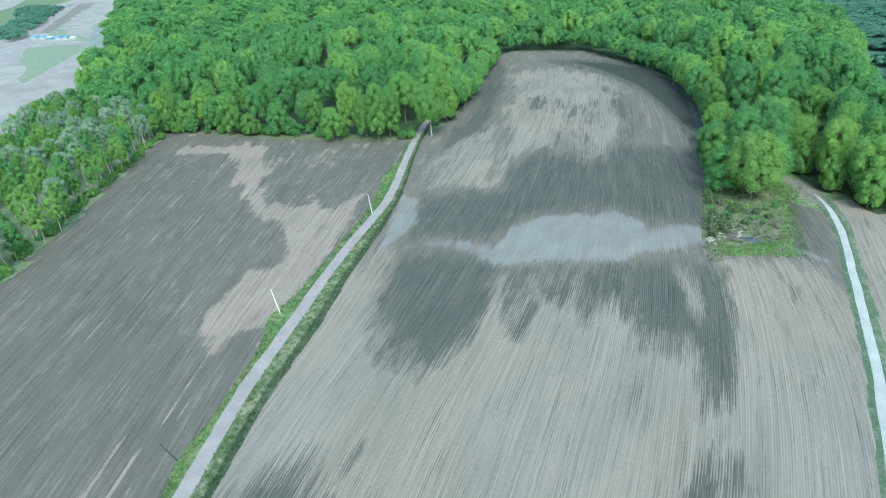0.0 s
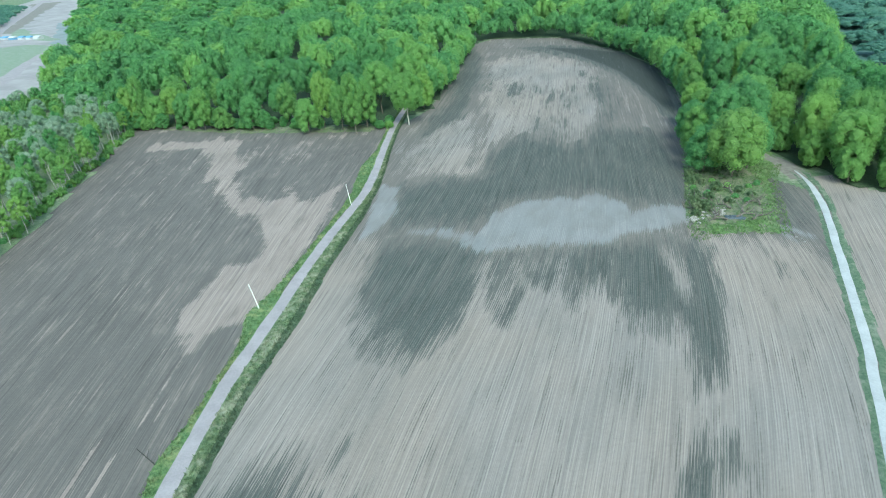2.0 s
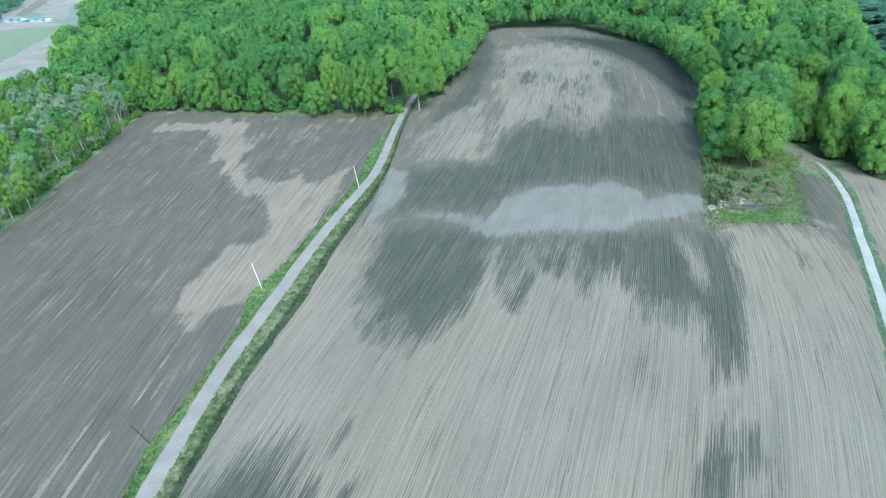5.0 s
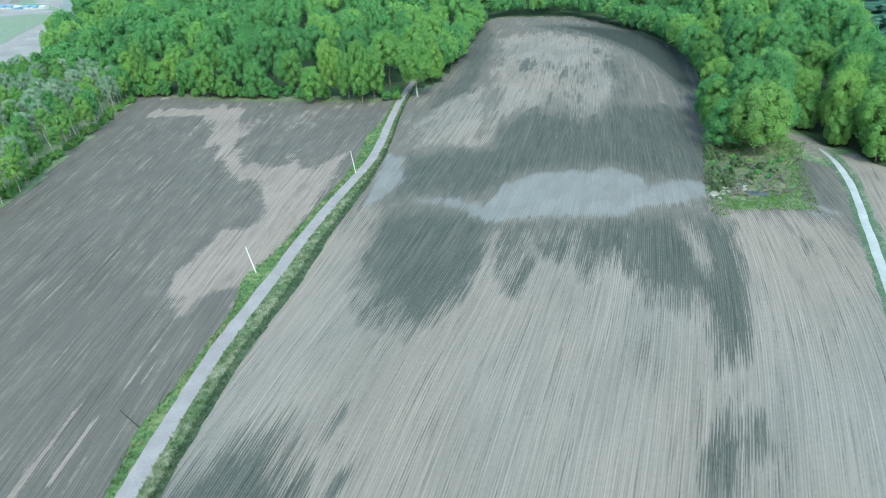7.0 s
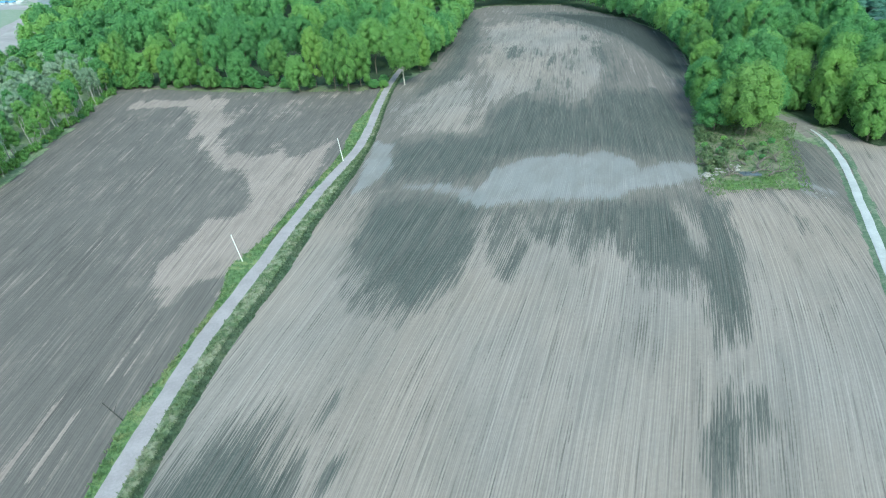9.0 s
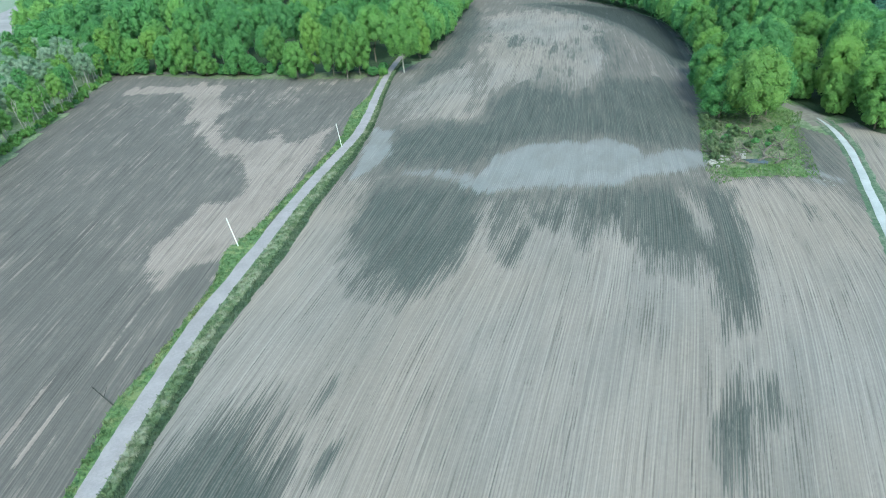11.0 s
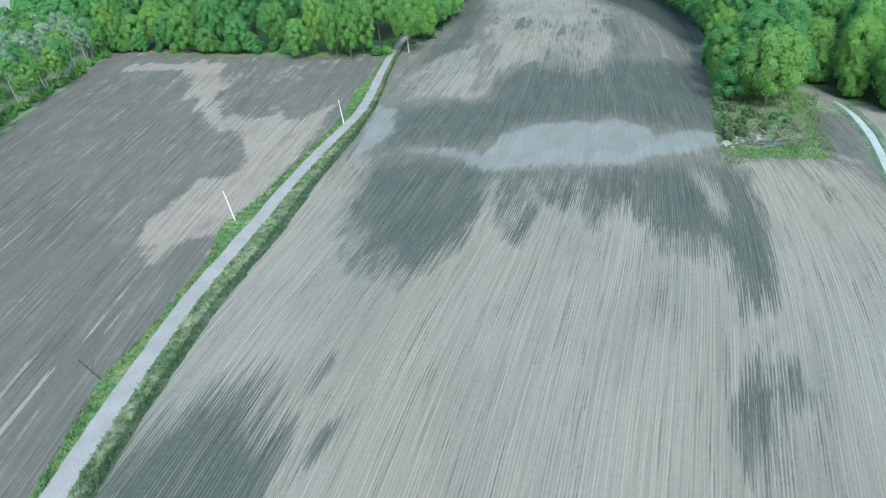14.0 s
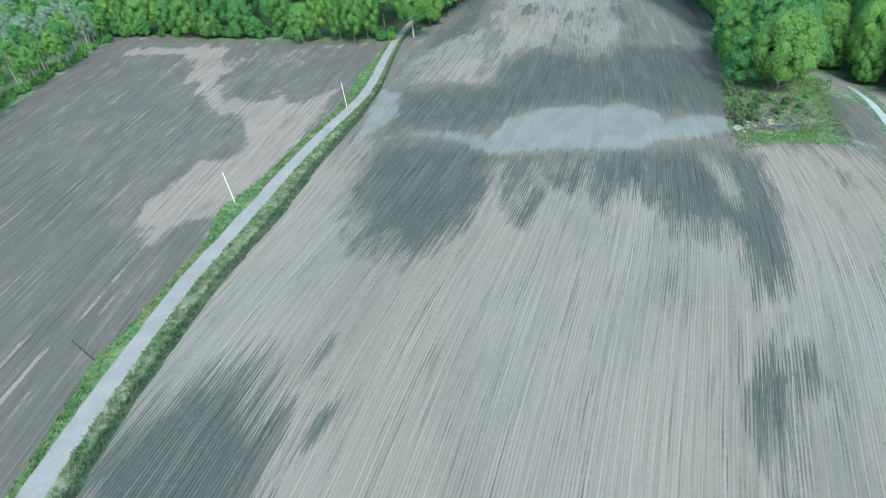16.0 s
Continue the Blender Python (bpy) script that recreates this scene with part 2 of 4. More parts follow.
SCRUB_LEAF = leaf_material("scrub_leaf", (0.23, 0.33, 0.24), (0.38, 0.51, 0.35), (0.45, 0.53, 0.42))
# leaf colour shifted towards blue to stand for haze over far trees
HAZE_LEAF = leaf_material("haze_tinted_leaf", (0.12, 0.25, 0.20), (0.20, 0.39, 0.29), (0.26, 0.43, 0.30))
DIRT = plain_material("bare_dirt", (0.17, 0.155, 0.14), (0.25, 0.235, 0.215), 0.6)
BARK = plain_material("bark", (0.10, 0.085, 0.07), (0.2, 0.18, 0.155), 3.0)
PALE_BARK = plain_material("pale_bark", (0.28, 0.27, 0.25), (0.48, 0.46, 0.43), 3.0)
POLE_PAINT = plain_material("white_pole_paint", (0.72, 0.72, 0.7), (0.84, 0.84, 0.82), 4.0, 0.5)
STONE = plain_material("field_stone", (0.2, 0.195, 0.18), (0.38, 0.37, 0.35), 1.5)
DEAD_WOOD = plain_material("dead_wood", (0.09, 0.08, 0.07), (0.21, 0.19, 0.17), 3.0)
DARK_WOOD = plain_material("rotten_wood", (0.03, 0.032, 0.03), (0.07, 0.068, 0.06), 3.0)
TARP = plain_material("dark_sheeting", (0.045, 0.06, 0.075), (0.10, 0.125, 0.15), 1.2, 0.5)
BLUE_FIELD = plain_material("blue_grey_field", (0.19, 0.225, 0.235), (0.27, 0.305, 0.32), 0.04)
BLUE_SHEET = plain_material("blue_sheet_metal", (0.12, 0.3, 0.5), (0.2, 0.4, 0.6), 0.5, 0.5)
WHITE_SHEET = plain_material("white_sheet", (0.5, 0.52, 0.55), (0.62, 0.64, 0.66), 0.5, 0.5)


# ---- mesh helpers ----
def mesh_object(name, verts, faces, material, parent=None, label="", smooth=False):
    me = bpy.data.meshes.new(name)
    me.from_pydata([tuple(v) for v in verts], [], [tuple(f) for f in faces])
    me.materials.append(material)
    if smooth:
        me.polygons.foreach_set("use_smooth", [True] * len(me.polygons))
    me.update()
    ob = new(name, me)
    if parent:
        ob.parent = parent
    if label:
        ob["label"] = label
    return ob


def part(name, bm, material, parent, label=""):
    me = bpy.data.meshes.new(name)
    bm.to_mesh(me)
    bm.free()
    me.materials.append(material)
    ob = new(name, me)
    ob.parent = parent
    if label:
        ob["label"] = label
    return ob


def spline(points, step=2.0):
    """A smooth line through points, sampled about every step metres."""
    p = [np.array(q, float) for q in points]
    p = [2 * p[0] - p[1]] + p + [2 * p[-1] - p[-2]]
    res = []
    for i in range(1, len(p) - 2):
        n = max(2, int(np.linalg.norm(p[i + 1] - p[i]) / step))
        for k in range(n):
            t = k / n
            res.append(0.5 * (2 * p[i] + (p[i + 1] - p[i - 1]) * t + (2 * p[i - 1] - 5 * p[i] + 4 * p[i + 1] - p[i + 2]) * t * t
                              + (3 * p[i] - p[i - 1] - 3 * p[i + 1] + p[i + 2]) * t ** 3))
    res.append(p[-2])
    return np.array(res)


def ribbon(name, line, profile, material, wobble=0.0, label="", category="", rough=0.0, reach=None, taper=0):
    """A strip along a line. profile: (offset to the right, height) rows across; wobble shifts the two outer edges unevenly.
    reach: (y, factor) rows that stretch the offsets past the track's edge."""
    d = np.gradient(line, axis=0)
    d /= np.linalg.norm(d, axis=1)[:, None]
    side = np.stack([d[:, 1], -d[:, 0]], 1)
    verts, faces, n = [], [], len(profile)
    for i, (q, s) in enumerate(zip(line, side)):
        far = np.interp(q[1], *zip(*reach)) if reach else 1.0
        for k, (o, h) in enumerate(profile):
            o *= min(1.0, 0.25 + (len(line) - 1 - i) / taper) if taper else 1.0
            o = math.copysign(1.35 + (abs(o) - 1.35) * far, o) if reach else o
            w = wobble * (noise.noise((q[0] * 0.15, q[1] * 0.15, k * 3.1)) + 0.5 * noise.noise((q[0] * 0.6, q[1] * 0.6, k * 7.7))) if k in (0, n - 1) else 0
            z = h + (rough * noise.noise((q[0] * 0.9 + k, q[1] * 0.9, 5.0)) if 0 < k < n - 1 else 0)
            verts.append((q[0] + s[0] * (o + w), q[1] + s[1] * (o + w), z))
        if i:
            for k in range(n - 1):
                a, b = (i - 1) * n + k, i * n + k
                faces.append((a, a + 1, b + 1, b))
    ob = mesh_object(name, verts, faces, material, smooth=True)
    return tagged(ob, label, category, kind="structure")


def inside(x, y, poly):
    """Whether points lie in a polygon; arrays in, array out."""
    res = np.zeros(np.shape(x), bool)
    px, py = poly[-1]
    for qx, qy in poly:
        cross = ((qy > y) != (py > y)) & (x < (px - qx) * (y - qy) / ((py - qy) or 1e-9) + qx)
        res ^= cross
        px, py = qx, qy
    return res


class Rows:
    """Tillage rows that bend: each row is named by u, its x at y = 60. knots: x values; angles: (y, degrees right of straight ahead at each knot) lines."""

    def __init__(self, knots, angles):
        self.ys, self.us, self.xs = np.arange(-100.0, 521.0, 2.0), np.arange(-260.0, 361.0, 1.0), np.arange(-260.0, 361.0, 1.0)
        at = [a[0] for a in angles]

        def slope(x, y):
            return np.tan(np.radians(np.interp(x, knots, [np.interp(y, at, [a[1][k] for a in angles]) for k in range(len(knots))])))

        self.to_x, first = np.empty((len(self.ys), len(self.us))), int(np.argmin(abs(self.ys - 60)))
        self.to_x[first] = self.us
        for way in (1, -1):
            k = first
            while 0 <= k + way < len(self.ys):
                mid = self.to_x[k] + way * slope(self.to_x[k], self.ys[k])
                self.to_x[k + way] = self.to_x[k] + 2.0 * way * slope(mid, self.ys[k] + way)
                k += way
        self.to_u = np.array([np.interp(self.xs, row, self.us) for row in self.to_x])

    def read(self, table, x, y):
        fx, fy = np.clip(np.asarray(x, float) + 260.0, 0, len(self.xs) - 1.001), np.clip((np.asarray(y, float) + 100.0) / 2, 0, len(self.ys) - 1.001)
        ix, iy = fx.astype(int), fy.astype(int)
        fx, fy = fx - ix, fy - iy
        return (table[iy, ix] * (1 - fx) + table[iy, ix + 1] * fx) * (1 - fy) + (table[iy + 1, ix] * (1 - fx) + table[iy + 1, ix + 1] * fx) * fy

    def x(self, u, y):
        return self.read(self.to_x, u, y)

    def u(self, x, y):
        return self.read(self.to_u, x, y)


def patches(x, y, polys, rows, soft, along=0.3):
    """0.5 on the outline of soil patches, 1 well inside, 0 well outside; the edge is drawn out along the rows."""
    u, v = rows.u(x, y), y * along
    best = np.zeros(np.shape(x))
    for poly in polys:
        o = [(float(rows.u(px, py)), py * along) for px, py in poly]
        near = (u > min(p[0] for p in o) - soft) & (u < max(p[0] for p in o) + soft) & (v > min(p[1] for p in o) - soft) & (v < max(p[1] for p in o) + soft)
        un, vn = u[near], v[near]
        dist = np.full(np.shape(un), 1e9)
        for (ax, ay), (bx, by) in zip(o, o[1:] + o[:1]):
            dx, dy = bx - ax, by - ay
            t = np.clip(((un - ax) * dx + (vn - ay) * dy) / max(dx * dx + dy * dy, 1e-6), 0, 1)
            dist = np.minimum(dist, np.hypot(un - ax - dx * t, vn - ay - dy * t))
        dist = np.where(inside(un, vn, o), dist, -dist)
        size = min(soft, 0.5 * (max(p[0] for p in o) - min(p[0] for p in o)))
        best[near] = np.maximum(best[near], np.clip(0.5 + dist / (2 * size), 0, 1))
    return best


def tilled_field(name, outline, rows, material, wet, silt, dry, label, z0, pitch=0.7, ditch=None, drained=(), faint=(), wet_shade=(), scored=(), dry_soft=2.8, length=3.0, along=0.3):
    """A field sheet whose grid follows its rows, with the ridges standing up."""
    o = np.array(outline)
    ring = np.concatenate([np.linspace(a, b, 30) for a, b in zip(o, np.roll(o, -1, 0))])
    u, v = rows.u(ring[:, 0], ring[:, 1]), o[:, 1]
    us, vs = np.arange(u.min(), u.max() + pitch, pitch / 2), np.arange(v.min(), v.max() + length, length)
    U, V = np.meshgrid(us, vs)
    rng = np.random.default_rng(5)
    ridge = np.where(np.arange(len(us)) % 2 == 0, 0.05, -0.05) * rng.uniform(0.4, 1.4, len(us))
    X, Y = rows.x(U, V), V
    Z = z0 + ridge[None, :] + rng.normal(0, 0.012, U.shape)
    keep = inside((X[1:, 1:] + X[:-1, :-1]) / 2, (Y[1:, 1:] + Y[:-1, :-1]) / 2, outline)
    idx = np.arange(U.size).reshape(U.shape)
    f = np.stack([idx[:-1, :-1], idx[:-1, 1:], idx[1:, 1:], idx[1:, :-1]], -1)[keep]
    used, inv = np.unique(f, return_inverse=True)
    f = inv.reshape(f.shape)
    x, y, z, uu, vv = (w.ravel()[used] for w in (X, Y, Z, U, V))
    if ditch:
        line, reach = ditch
        wide = np.interp(y, *zip(*reach)) * 3.3 + 0.7
        z = np.where(x < np.interp(y, line[:, 1], line[:, 0]) + wide, z - 0.8, z)
    ob = mesh_object(name, np.stack([x, y, z], 1).tolist(), f.tolist(), material, smooth=True)
    me = ob.data
    layer = me.uv_layers.new(name="UVMap")
    loops = np.empty(len(me.loops), np.int32)
    me.loops.foreach_get("vertex_index", loops)
    layer.data.foreach_set("uv", np.stack([uu[loops], vv[loops]], 1).astype(np.float32).ravel())
    for key, lines, soft in (("wet", wet, 2.3), ("silt", silt, 1.15), ("dry", dry, dry_soft)):
        at = me.attributes.new(key, "FLOAT", "POINT")
        val = np.zeros(len(x)) if not lines else patches(x, y, lines, rows, soft, along)
        if drained and key == "wet":
            val = val * (1 - 0.8 * patches(x, y, drained, rows, 1.2))
        if faint and key == "wet":
            val = np.maximum(val, 0.54 * patches(x, y, faint, rows, 1.2, 0.42))
        if scored and key == "wet":
            val = np.maximum(val, 0.34 * patches(x, y, scored, rows, 2.0))
        # pushes wet past 1, where the wood's shade is painted on wet soil
        if wet_shade and key == "wet":
            val = val + 0.5 * patches(x, y, wet_shade, rows, 3.5)
        at.data.foreach_set("value", val.astype(np.float32))
    return tagged(ob, label, "field", kind="structure")


def sheet(name, outline, z, material, label, category, step=6.0, bump=0.25, freq=0.12):
    """An uneven ground sheet within an outline."""
    o = np.array(outline)
    xs, ys = np.arange(o[:, 0].min(), o[:, 0].max() + step, step), np.arange(o[:, 1].min(), o[:, 1].max() + step, step)
    X, Y = np.meshgrid(xs, ys)
    keep = inside((X[1:, 1:] + X[:-1, :-1]) / 2, (Y[1:, 1:] + Y[:-1, :-1]) / 2, outline)
    idx = np.arange(X.size).reshape(X.shape)
    f = np.stack([idx[:-1, :-1], idx[:-1, 1:], idx[1:, 1:], idx[1:, :-1]], -1)[keep]
    used, inv = np.unique(f, return_inverse=True)
    f = inv.reshape(f.shape)
    verts = []
    for x, y in zip(X.ravel()[used], Y.ravel()[used]):
        jx, jy = noise.noise((x * 0.4, y * 0.4, 1.0)) * step * 0.5, noise.noise((x * 0.4, y * 0.4, 9.0)) * step * 0.5
        verts.append((x + jx, y + jy, z + bump * noise.noise((x * freq, y * freq, 3.0))))
    ob = mesh_object(name, verts, f.tolist(), material, smooth=True)
    return tagged(ob, label, category, kind="structure")


def plot(name, outline, z, material, label, category, ragged=0.0):
    """A flat plot of far ground; ragged: how far its edge wanders, in metres."""
    bm = bmesh.new()
    ring = []
    for (ax, ay), (bx, by) in zip(outline, outline[1:] + outline[:1]):
        n = max(1, int(math.hypot(bx - ax, by - ay) / (3 * ragged))) if ragged else 1
        for k in range(n):
            x, y = ax + (bx - ax) * k / n, ay + (by - ay) * k / n
            ring.append((x + ragged * 2 * noise.noise((x * 0.03, y * 0.03, 1.0)), y + ragged * 2 * noise.noise((x * 0.03, y * 0.03, 7.0))))
    bm.faces.new([bm.verts.new((x, y, z)) for x, y in ring])
    bmesh.ops.triangulate(bm, faces=bm.faces[:])
    for f in bm.faces:
        if f.normal.z < 0:
            f.normal_flip()
    me = bpy.data.meshes.new(name)
    bm.to_mesh(me)
    bm.free()
    me.materials.append(material)
    return tagged(new(name, me), label, category, kind="structure")


# ---- the large structure ----
def base_ground():
    n, verts, faces = 64, [(0, 0, -0.14)], []
    for r in (400, 1500, 4500):
        verts += [(r * math.cos(6.2832 * i / n), r * math.sin(6.2832 * i / n), -0.14) for i in range(n)]
    for i in range(n):
        j = (i + 1) % n
        faces.append((0, 1 + i, 1 + j))
        for ring in (0, 1):
            a, b = 1 + ring * n, 1 + (ring + 1) * n
            faces.append((a + i, b + i, b + j, a + j))
    return tagged(mesh_object("ground", verts, faces, FARMLAND), "green and straw coloured farmland reaching the horizon", "ground", kind="structure")


base_ground()
TRACK = spline([(-41.5, -90), (-41, 10), (-40.8, 35), (-40.6, 49), (-40.4, 58), (-39.7, 68), (-38.2, 84), (-34.7, 103.5), (-30.6, 126.8), (-27.4, 141.9), (-23.8, 156.2),
                (-20.9, 168.7), (-19.0, 184), (-16.8, 213.9), (-14.7, 236.8), (-11.0, 262.0), (-4.0, 300.0)])

# soil patches: outlines of wet ground, dark far strips, standing silt and dry crust
WET = [
    [(-13.3, 132.5), (-9.2, 134.8), (3.2, 133.1), (9.5, 127.8), (8.4, 117.6), (6.7, 110.4), (4.2, 103.6), (1.7, 97.8), (-1.0, 94.3), (-3.7, 91.0), (-6.3, 88.8), (-9.8, 89.0), (-12.8, 92.2), (-15.8, 96.4), (-17.1, 105.7), (-18.1, 112.5), (-17.2, 124.0)],
    [(-10.5, 172.4), (-5.5, 169.0), (-1.0, 177.8), (5.0, 170.5), (10.8, 171.2), (15.5, 168.1), (14.3, 147.7), (7.0, 139.7), (-7.3, 142.9), (-12.0, 143.8), (-10.8, 158.8)],
    [(0.7, 175.2), (8.0, 172.5), (16.0, 178.0), (20.3, 196), (26.0, 205.0), (33.0, 212.0), (40.4, 206.0), (44.3, 195.0), (53.1, 201.5), (60, 212), (70.0, 211.0), (76.5, 201.0), (73.1, 180.2), (66.6, 150.1), (63.0, 143.1), (55.1, 145.5), (49.1, 147.8), (42.1, 156.7), (24.8, 155.5), (13.4, 150.4), (1.6, 154.2)],
]
WET_EAST = [
    [(27.3, 121.4), (31.9, 123.6), (38.0, 123.5), (33.3, 104.3), (30.0, 105.5), (27.5, 103.6), (25.1, 100.9), (24.1, 102.2)],
    [(20.5, 124.0), (24.0, 124.0), (21.5, 113.0), (18.8, 112.0)],
    [(37.4, 123.5), (44.4, 123.8), (50.7, 123.1), (55.0, 121.6), (57.5, 116.1), (54.2, 107.2), (51.1, 98.2), (48.6, 91.3), (44.7, 82.1), (42.1, 78.2), (40.1, 77.7), (39.4, 80.4), (40.4, 86.2), (39.5, 90.5), (36.2, 92.0), (33.7, 92.7), (33.0, 96.9), (33.7, 103.7), (32.9, 104.6)],
]
WET_NEAR = [
    [(-16.9, 54.6), (-15.9, 54.2), (-14.2, 58.6), (-14.3, 59.5), (-14.9, 58.9)],
    [(-37, 38), (-36.5, 52), (-34, 59), (-30.5, 63), (-25.7, 66.5), (-22.3, 62.5), (-20, 57), (-20, 50), (-19.5, 38)],
    [(31.8, 62.2), (34.4, 62.0), (31.3, 55.5), (29.3, 50.6), (27.7, 50.1), (26.9, 52.1), (28.7, 57.3)],
]
WET_FAINT = [
    [(-19.4, 61.8), (-17.7, 63.2), (-15.7, 68.0), (-15.2, 71.4), (-16.5, 70.4)],
    [(8.6, 119.0), (16.0, 119.0), (18.5, 110.0), (15.0, 103.3), (11.0, 95.0), (8.0, 97.0), (6.7, 103.5), (7.6, 110.0)],
    [(58, 404), (78, 404), (98, 384), (86, 345), (72, 372)],
    [(9, 126), (39, 125), (35, 107), (29, 106), (24, 102.5), (19, 108), (13, 106), (9, 112)],
    [(34.3, 66.7), (36.4, 65.1), (38.7, 64.3), (37.5, 61.4), (37.7, 58.6), (36.0, 56.3), (33.8, 55.6), (31.6, 53.3), (30.3, 50.6), (27.7, 47.1), (27.3, 45.2), (26.1, 42.7), (24.0, 42.8), (26.5, 50.1), (26.1, 53.1), (26.9, 57.4), (27.5, 59.1), (30.0, 60.2), (31.6, 62.9)],
    [(34.5, 71.9), (36.0, 71.8), (40.4, 79.7), (39.2, 79.8)],
    [(67.8, 110.1), (69.6, 108.8), (67.6, 102.5), (65.6, 104)],
    [(75, 122), (84, 122), (90, 136), (96, 152), (90, 156), (84, 142)],
]
# first outline: wet soil plus painted shade of the wood; second: a dark strip
DARK_FAR = [
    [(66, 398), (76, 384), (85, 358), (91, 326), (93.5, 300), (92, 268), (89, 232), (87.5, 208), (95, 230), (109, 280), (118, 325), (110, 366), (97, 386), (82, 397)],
    [(33.5, 441), (32.6, 373.2), (19.7, 273.1), (11.7, 244.6), (-5.2, 217.2), (4.2, 256.6)],
]
# dry crust scored by damp rows
SCORED = [
    [(49.0, 284.2), (68.3, 282.8), (59.7, 239.1), (45.9, 244.8)],
    [(38.6, 316.9), (45.4, 304.0), (53.4, 286.7), (49.6, 265.3), (38.4, 273.3), (30.3, 280.9)],
    [(76.9, 320.3), (85.5, 309.0), (82.8, 279.0), (80.2, 252.9), (69.8, 224.6), (58.8, 210.5), (55.9, 211.1), (65.2, 237.9), (69.4, 271.1)],
    [(42.2, 243.0), (53.4, 232.0), (50.1, 203.4), (37.7, 199.3), (35.4, 215.0)],
    [(28.6, 334.7), (39.2, 334.6), (33.2, 294.4), (22.7, 282.8)],
]
SILT = [
    [(14.5, 146.5), (22.6, 152.3), (32.8, 153.2), (37.2, 150.3), (40.6, 154.2), (43.1, 153.8), (45.9, 149.1), (48.2, 145.8), (48.3, 139.0), (50.3, 141.2), (55.1, 142.3), (62.7, 139.9), (59.5, 131.7), (51.9, 129.8), (42.4, 129.1), (38.8, 125.4), (24.6, 126.1), (18.2, 126.9), (8.9, 126.2), (4.9, 130.1), (7.5, 133.5), (11.8, 139.5)],
    [(-7.8, 140.9), (-1.5, 140.4), (6.8, 136.0), (9.0, 132.0), (4.6, 132.0), (-1.5, 137.0), (-7.6, 138.9)],
    [(-16.4, 174.0), (-11.2, 171.0), (-11.7, 153.5), (-13.4, 147.5), (-16.2, 142.5), (-19.6, 139.0), (-18.8, 148.0), (-17.4, 159.7)],
    [(77.6, 124.6), (78.8, 125.0), (81.6, 119.6), (80.4, 119.2)],
    [(75.6, 121.5), (76.2, 121.8), (77.6, 118.6), (77.0, 118.3)],
]
DRY_RIGHT = [[(-62, 0), (-54, 60), (-46, 100), (-36, 128), (-22, 131.5), (-12, 132), (10.4, 127.0), (57.5, 124.9), (66.2, 123.4), (72.6, 118.6), (77.1, 110), (60, 40), (40, 0), (0, -100), (-50, -100)],
    [(29.9, 319.4), (35.7, 363.7), (53.4, 372.1), (67.2, 367.5), (81.6, 347.9), (85.1, 316.6), (83.5, 296.0), (72.9, 270.2), (70.1, 246.7), (62.0, 223.1), (58.0, 217.8), (52.0, 206.4), (44.3, 200.6), (40.4, 214.1), (32.3, 220.0), (26.6, 211.1), (20.1, 215.1), (23.9, 242.6), (23.5, 271.6)],
    [(9.0, 232.3), (15.9, 235.8), (19.3, 218.1), (14.3, 194.3), (13.7, 178.0), (7.9, 174.0), (3.6, 179.6), (-1.4, 176.4), (-0.7, 201.7)],
    [(-6.7, 217.4), (-0.3, 231.0), (9.3, 249.3), (15.7, 284.6), (18.9, 277.0), (10.6, 228.9), (2.3, 202.5), (-5.4, 186.3)]]
DRY_LEFT = [
    [(-113.1, 238.9), (-105.8, 245.6), (-88.3, 240), (-83.5, 244.8), (-72.9, 234.2), (-66.9, 207.7), (-64.5, 192.3), (-60.6, 178.4), (-57.8, 170.6), (-54.8, 174.8), (-51.1, 169.5), (-45, 170.8), (-47.6, 182), (-43.8, 183), (-40.3, 167.8),
     (-35.6, 168), (-28.8, 178), (-29.4, 161.5), (-31.7, 142.6), (-34.2, 127.3), (-36, 118.2), (-38.1, 108), (-39.4, 105), (-41.9, 104.2), (-43.7, 103.4), (-46.5, 100), (-47.5, 94), (-49.9, 100.5), (-52.8, 104), (-54.2, 109.8),
     (-52.8, 115.3), (-51, 122.6), (-50, 129), (-44.9, 130.2), (-42.8, 137.5), (-44.9, 146.3), (-50.8, 158.6), (-57.3, 165), (-61.3, 168.9), (-67.5, 181.8), (-71, 192), (-75, 192), (-80.3, 216.9), (-87, 232), (-97.2, 233.5), (-110.1, 233)],]
DRY_LINES = [
    [(-54.8, 57.0), (-54.2, 57.0), (-54.0, 73.5), (-54.5, 74.0)],
    [(-51.2, 58.5), (-50.7, 58.5), (-50.4, 70.0), (-50.8, 70.5)],
    [(-49.4, 77.0), (-49.0, 77.0), (-48.1, 98.0), (-48.5, 98.5)],
    [(-47.6, 76.0), (-47.0, 76.0), (-46.8, 81.0), (-47.3, 81.3)],
    [(-48.7, 57.0), (-48.2, 57.0), (-48.2, 64.0), (-48.7, 64.3)],
]
EAST_REACH = [(30, 0.75), (56, 0.72), (63, 0.8), (74, 0.92), (86, 1.05), (103, 1.25), (123, 1.1), (138, 1.15), (153, 1.0), (164, 0.62), (183, 0.5), (206, 0.4), (300, 0.4)]
WEST_REACH = [(30, 0.2), (56, 0.42), (63, 0.7), (67, 1.0), (71, 0.75), (78, 0.42), (92, 0.38), (98, 0.7), (103, 1.4), (107, 1.75), (113, 1.1), (124, 0.65), (137, 0.55), (157, 0.7), (179, 1.35), (193, 1.6), (203, 0.9), (211, 0.35), (230, 0.3), (300, 0.3)]
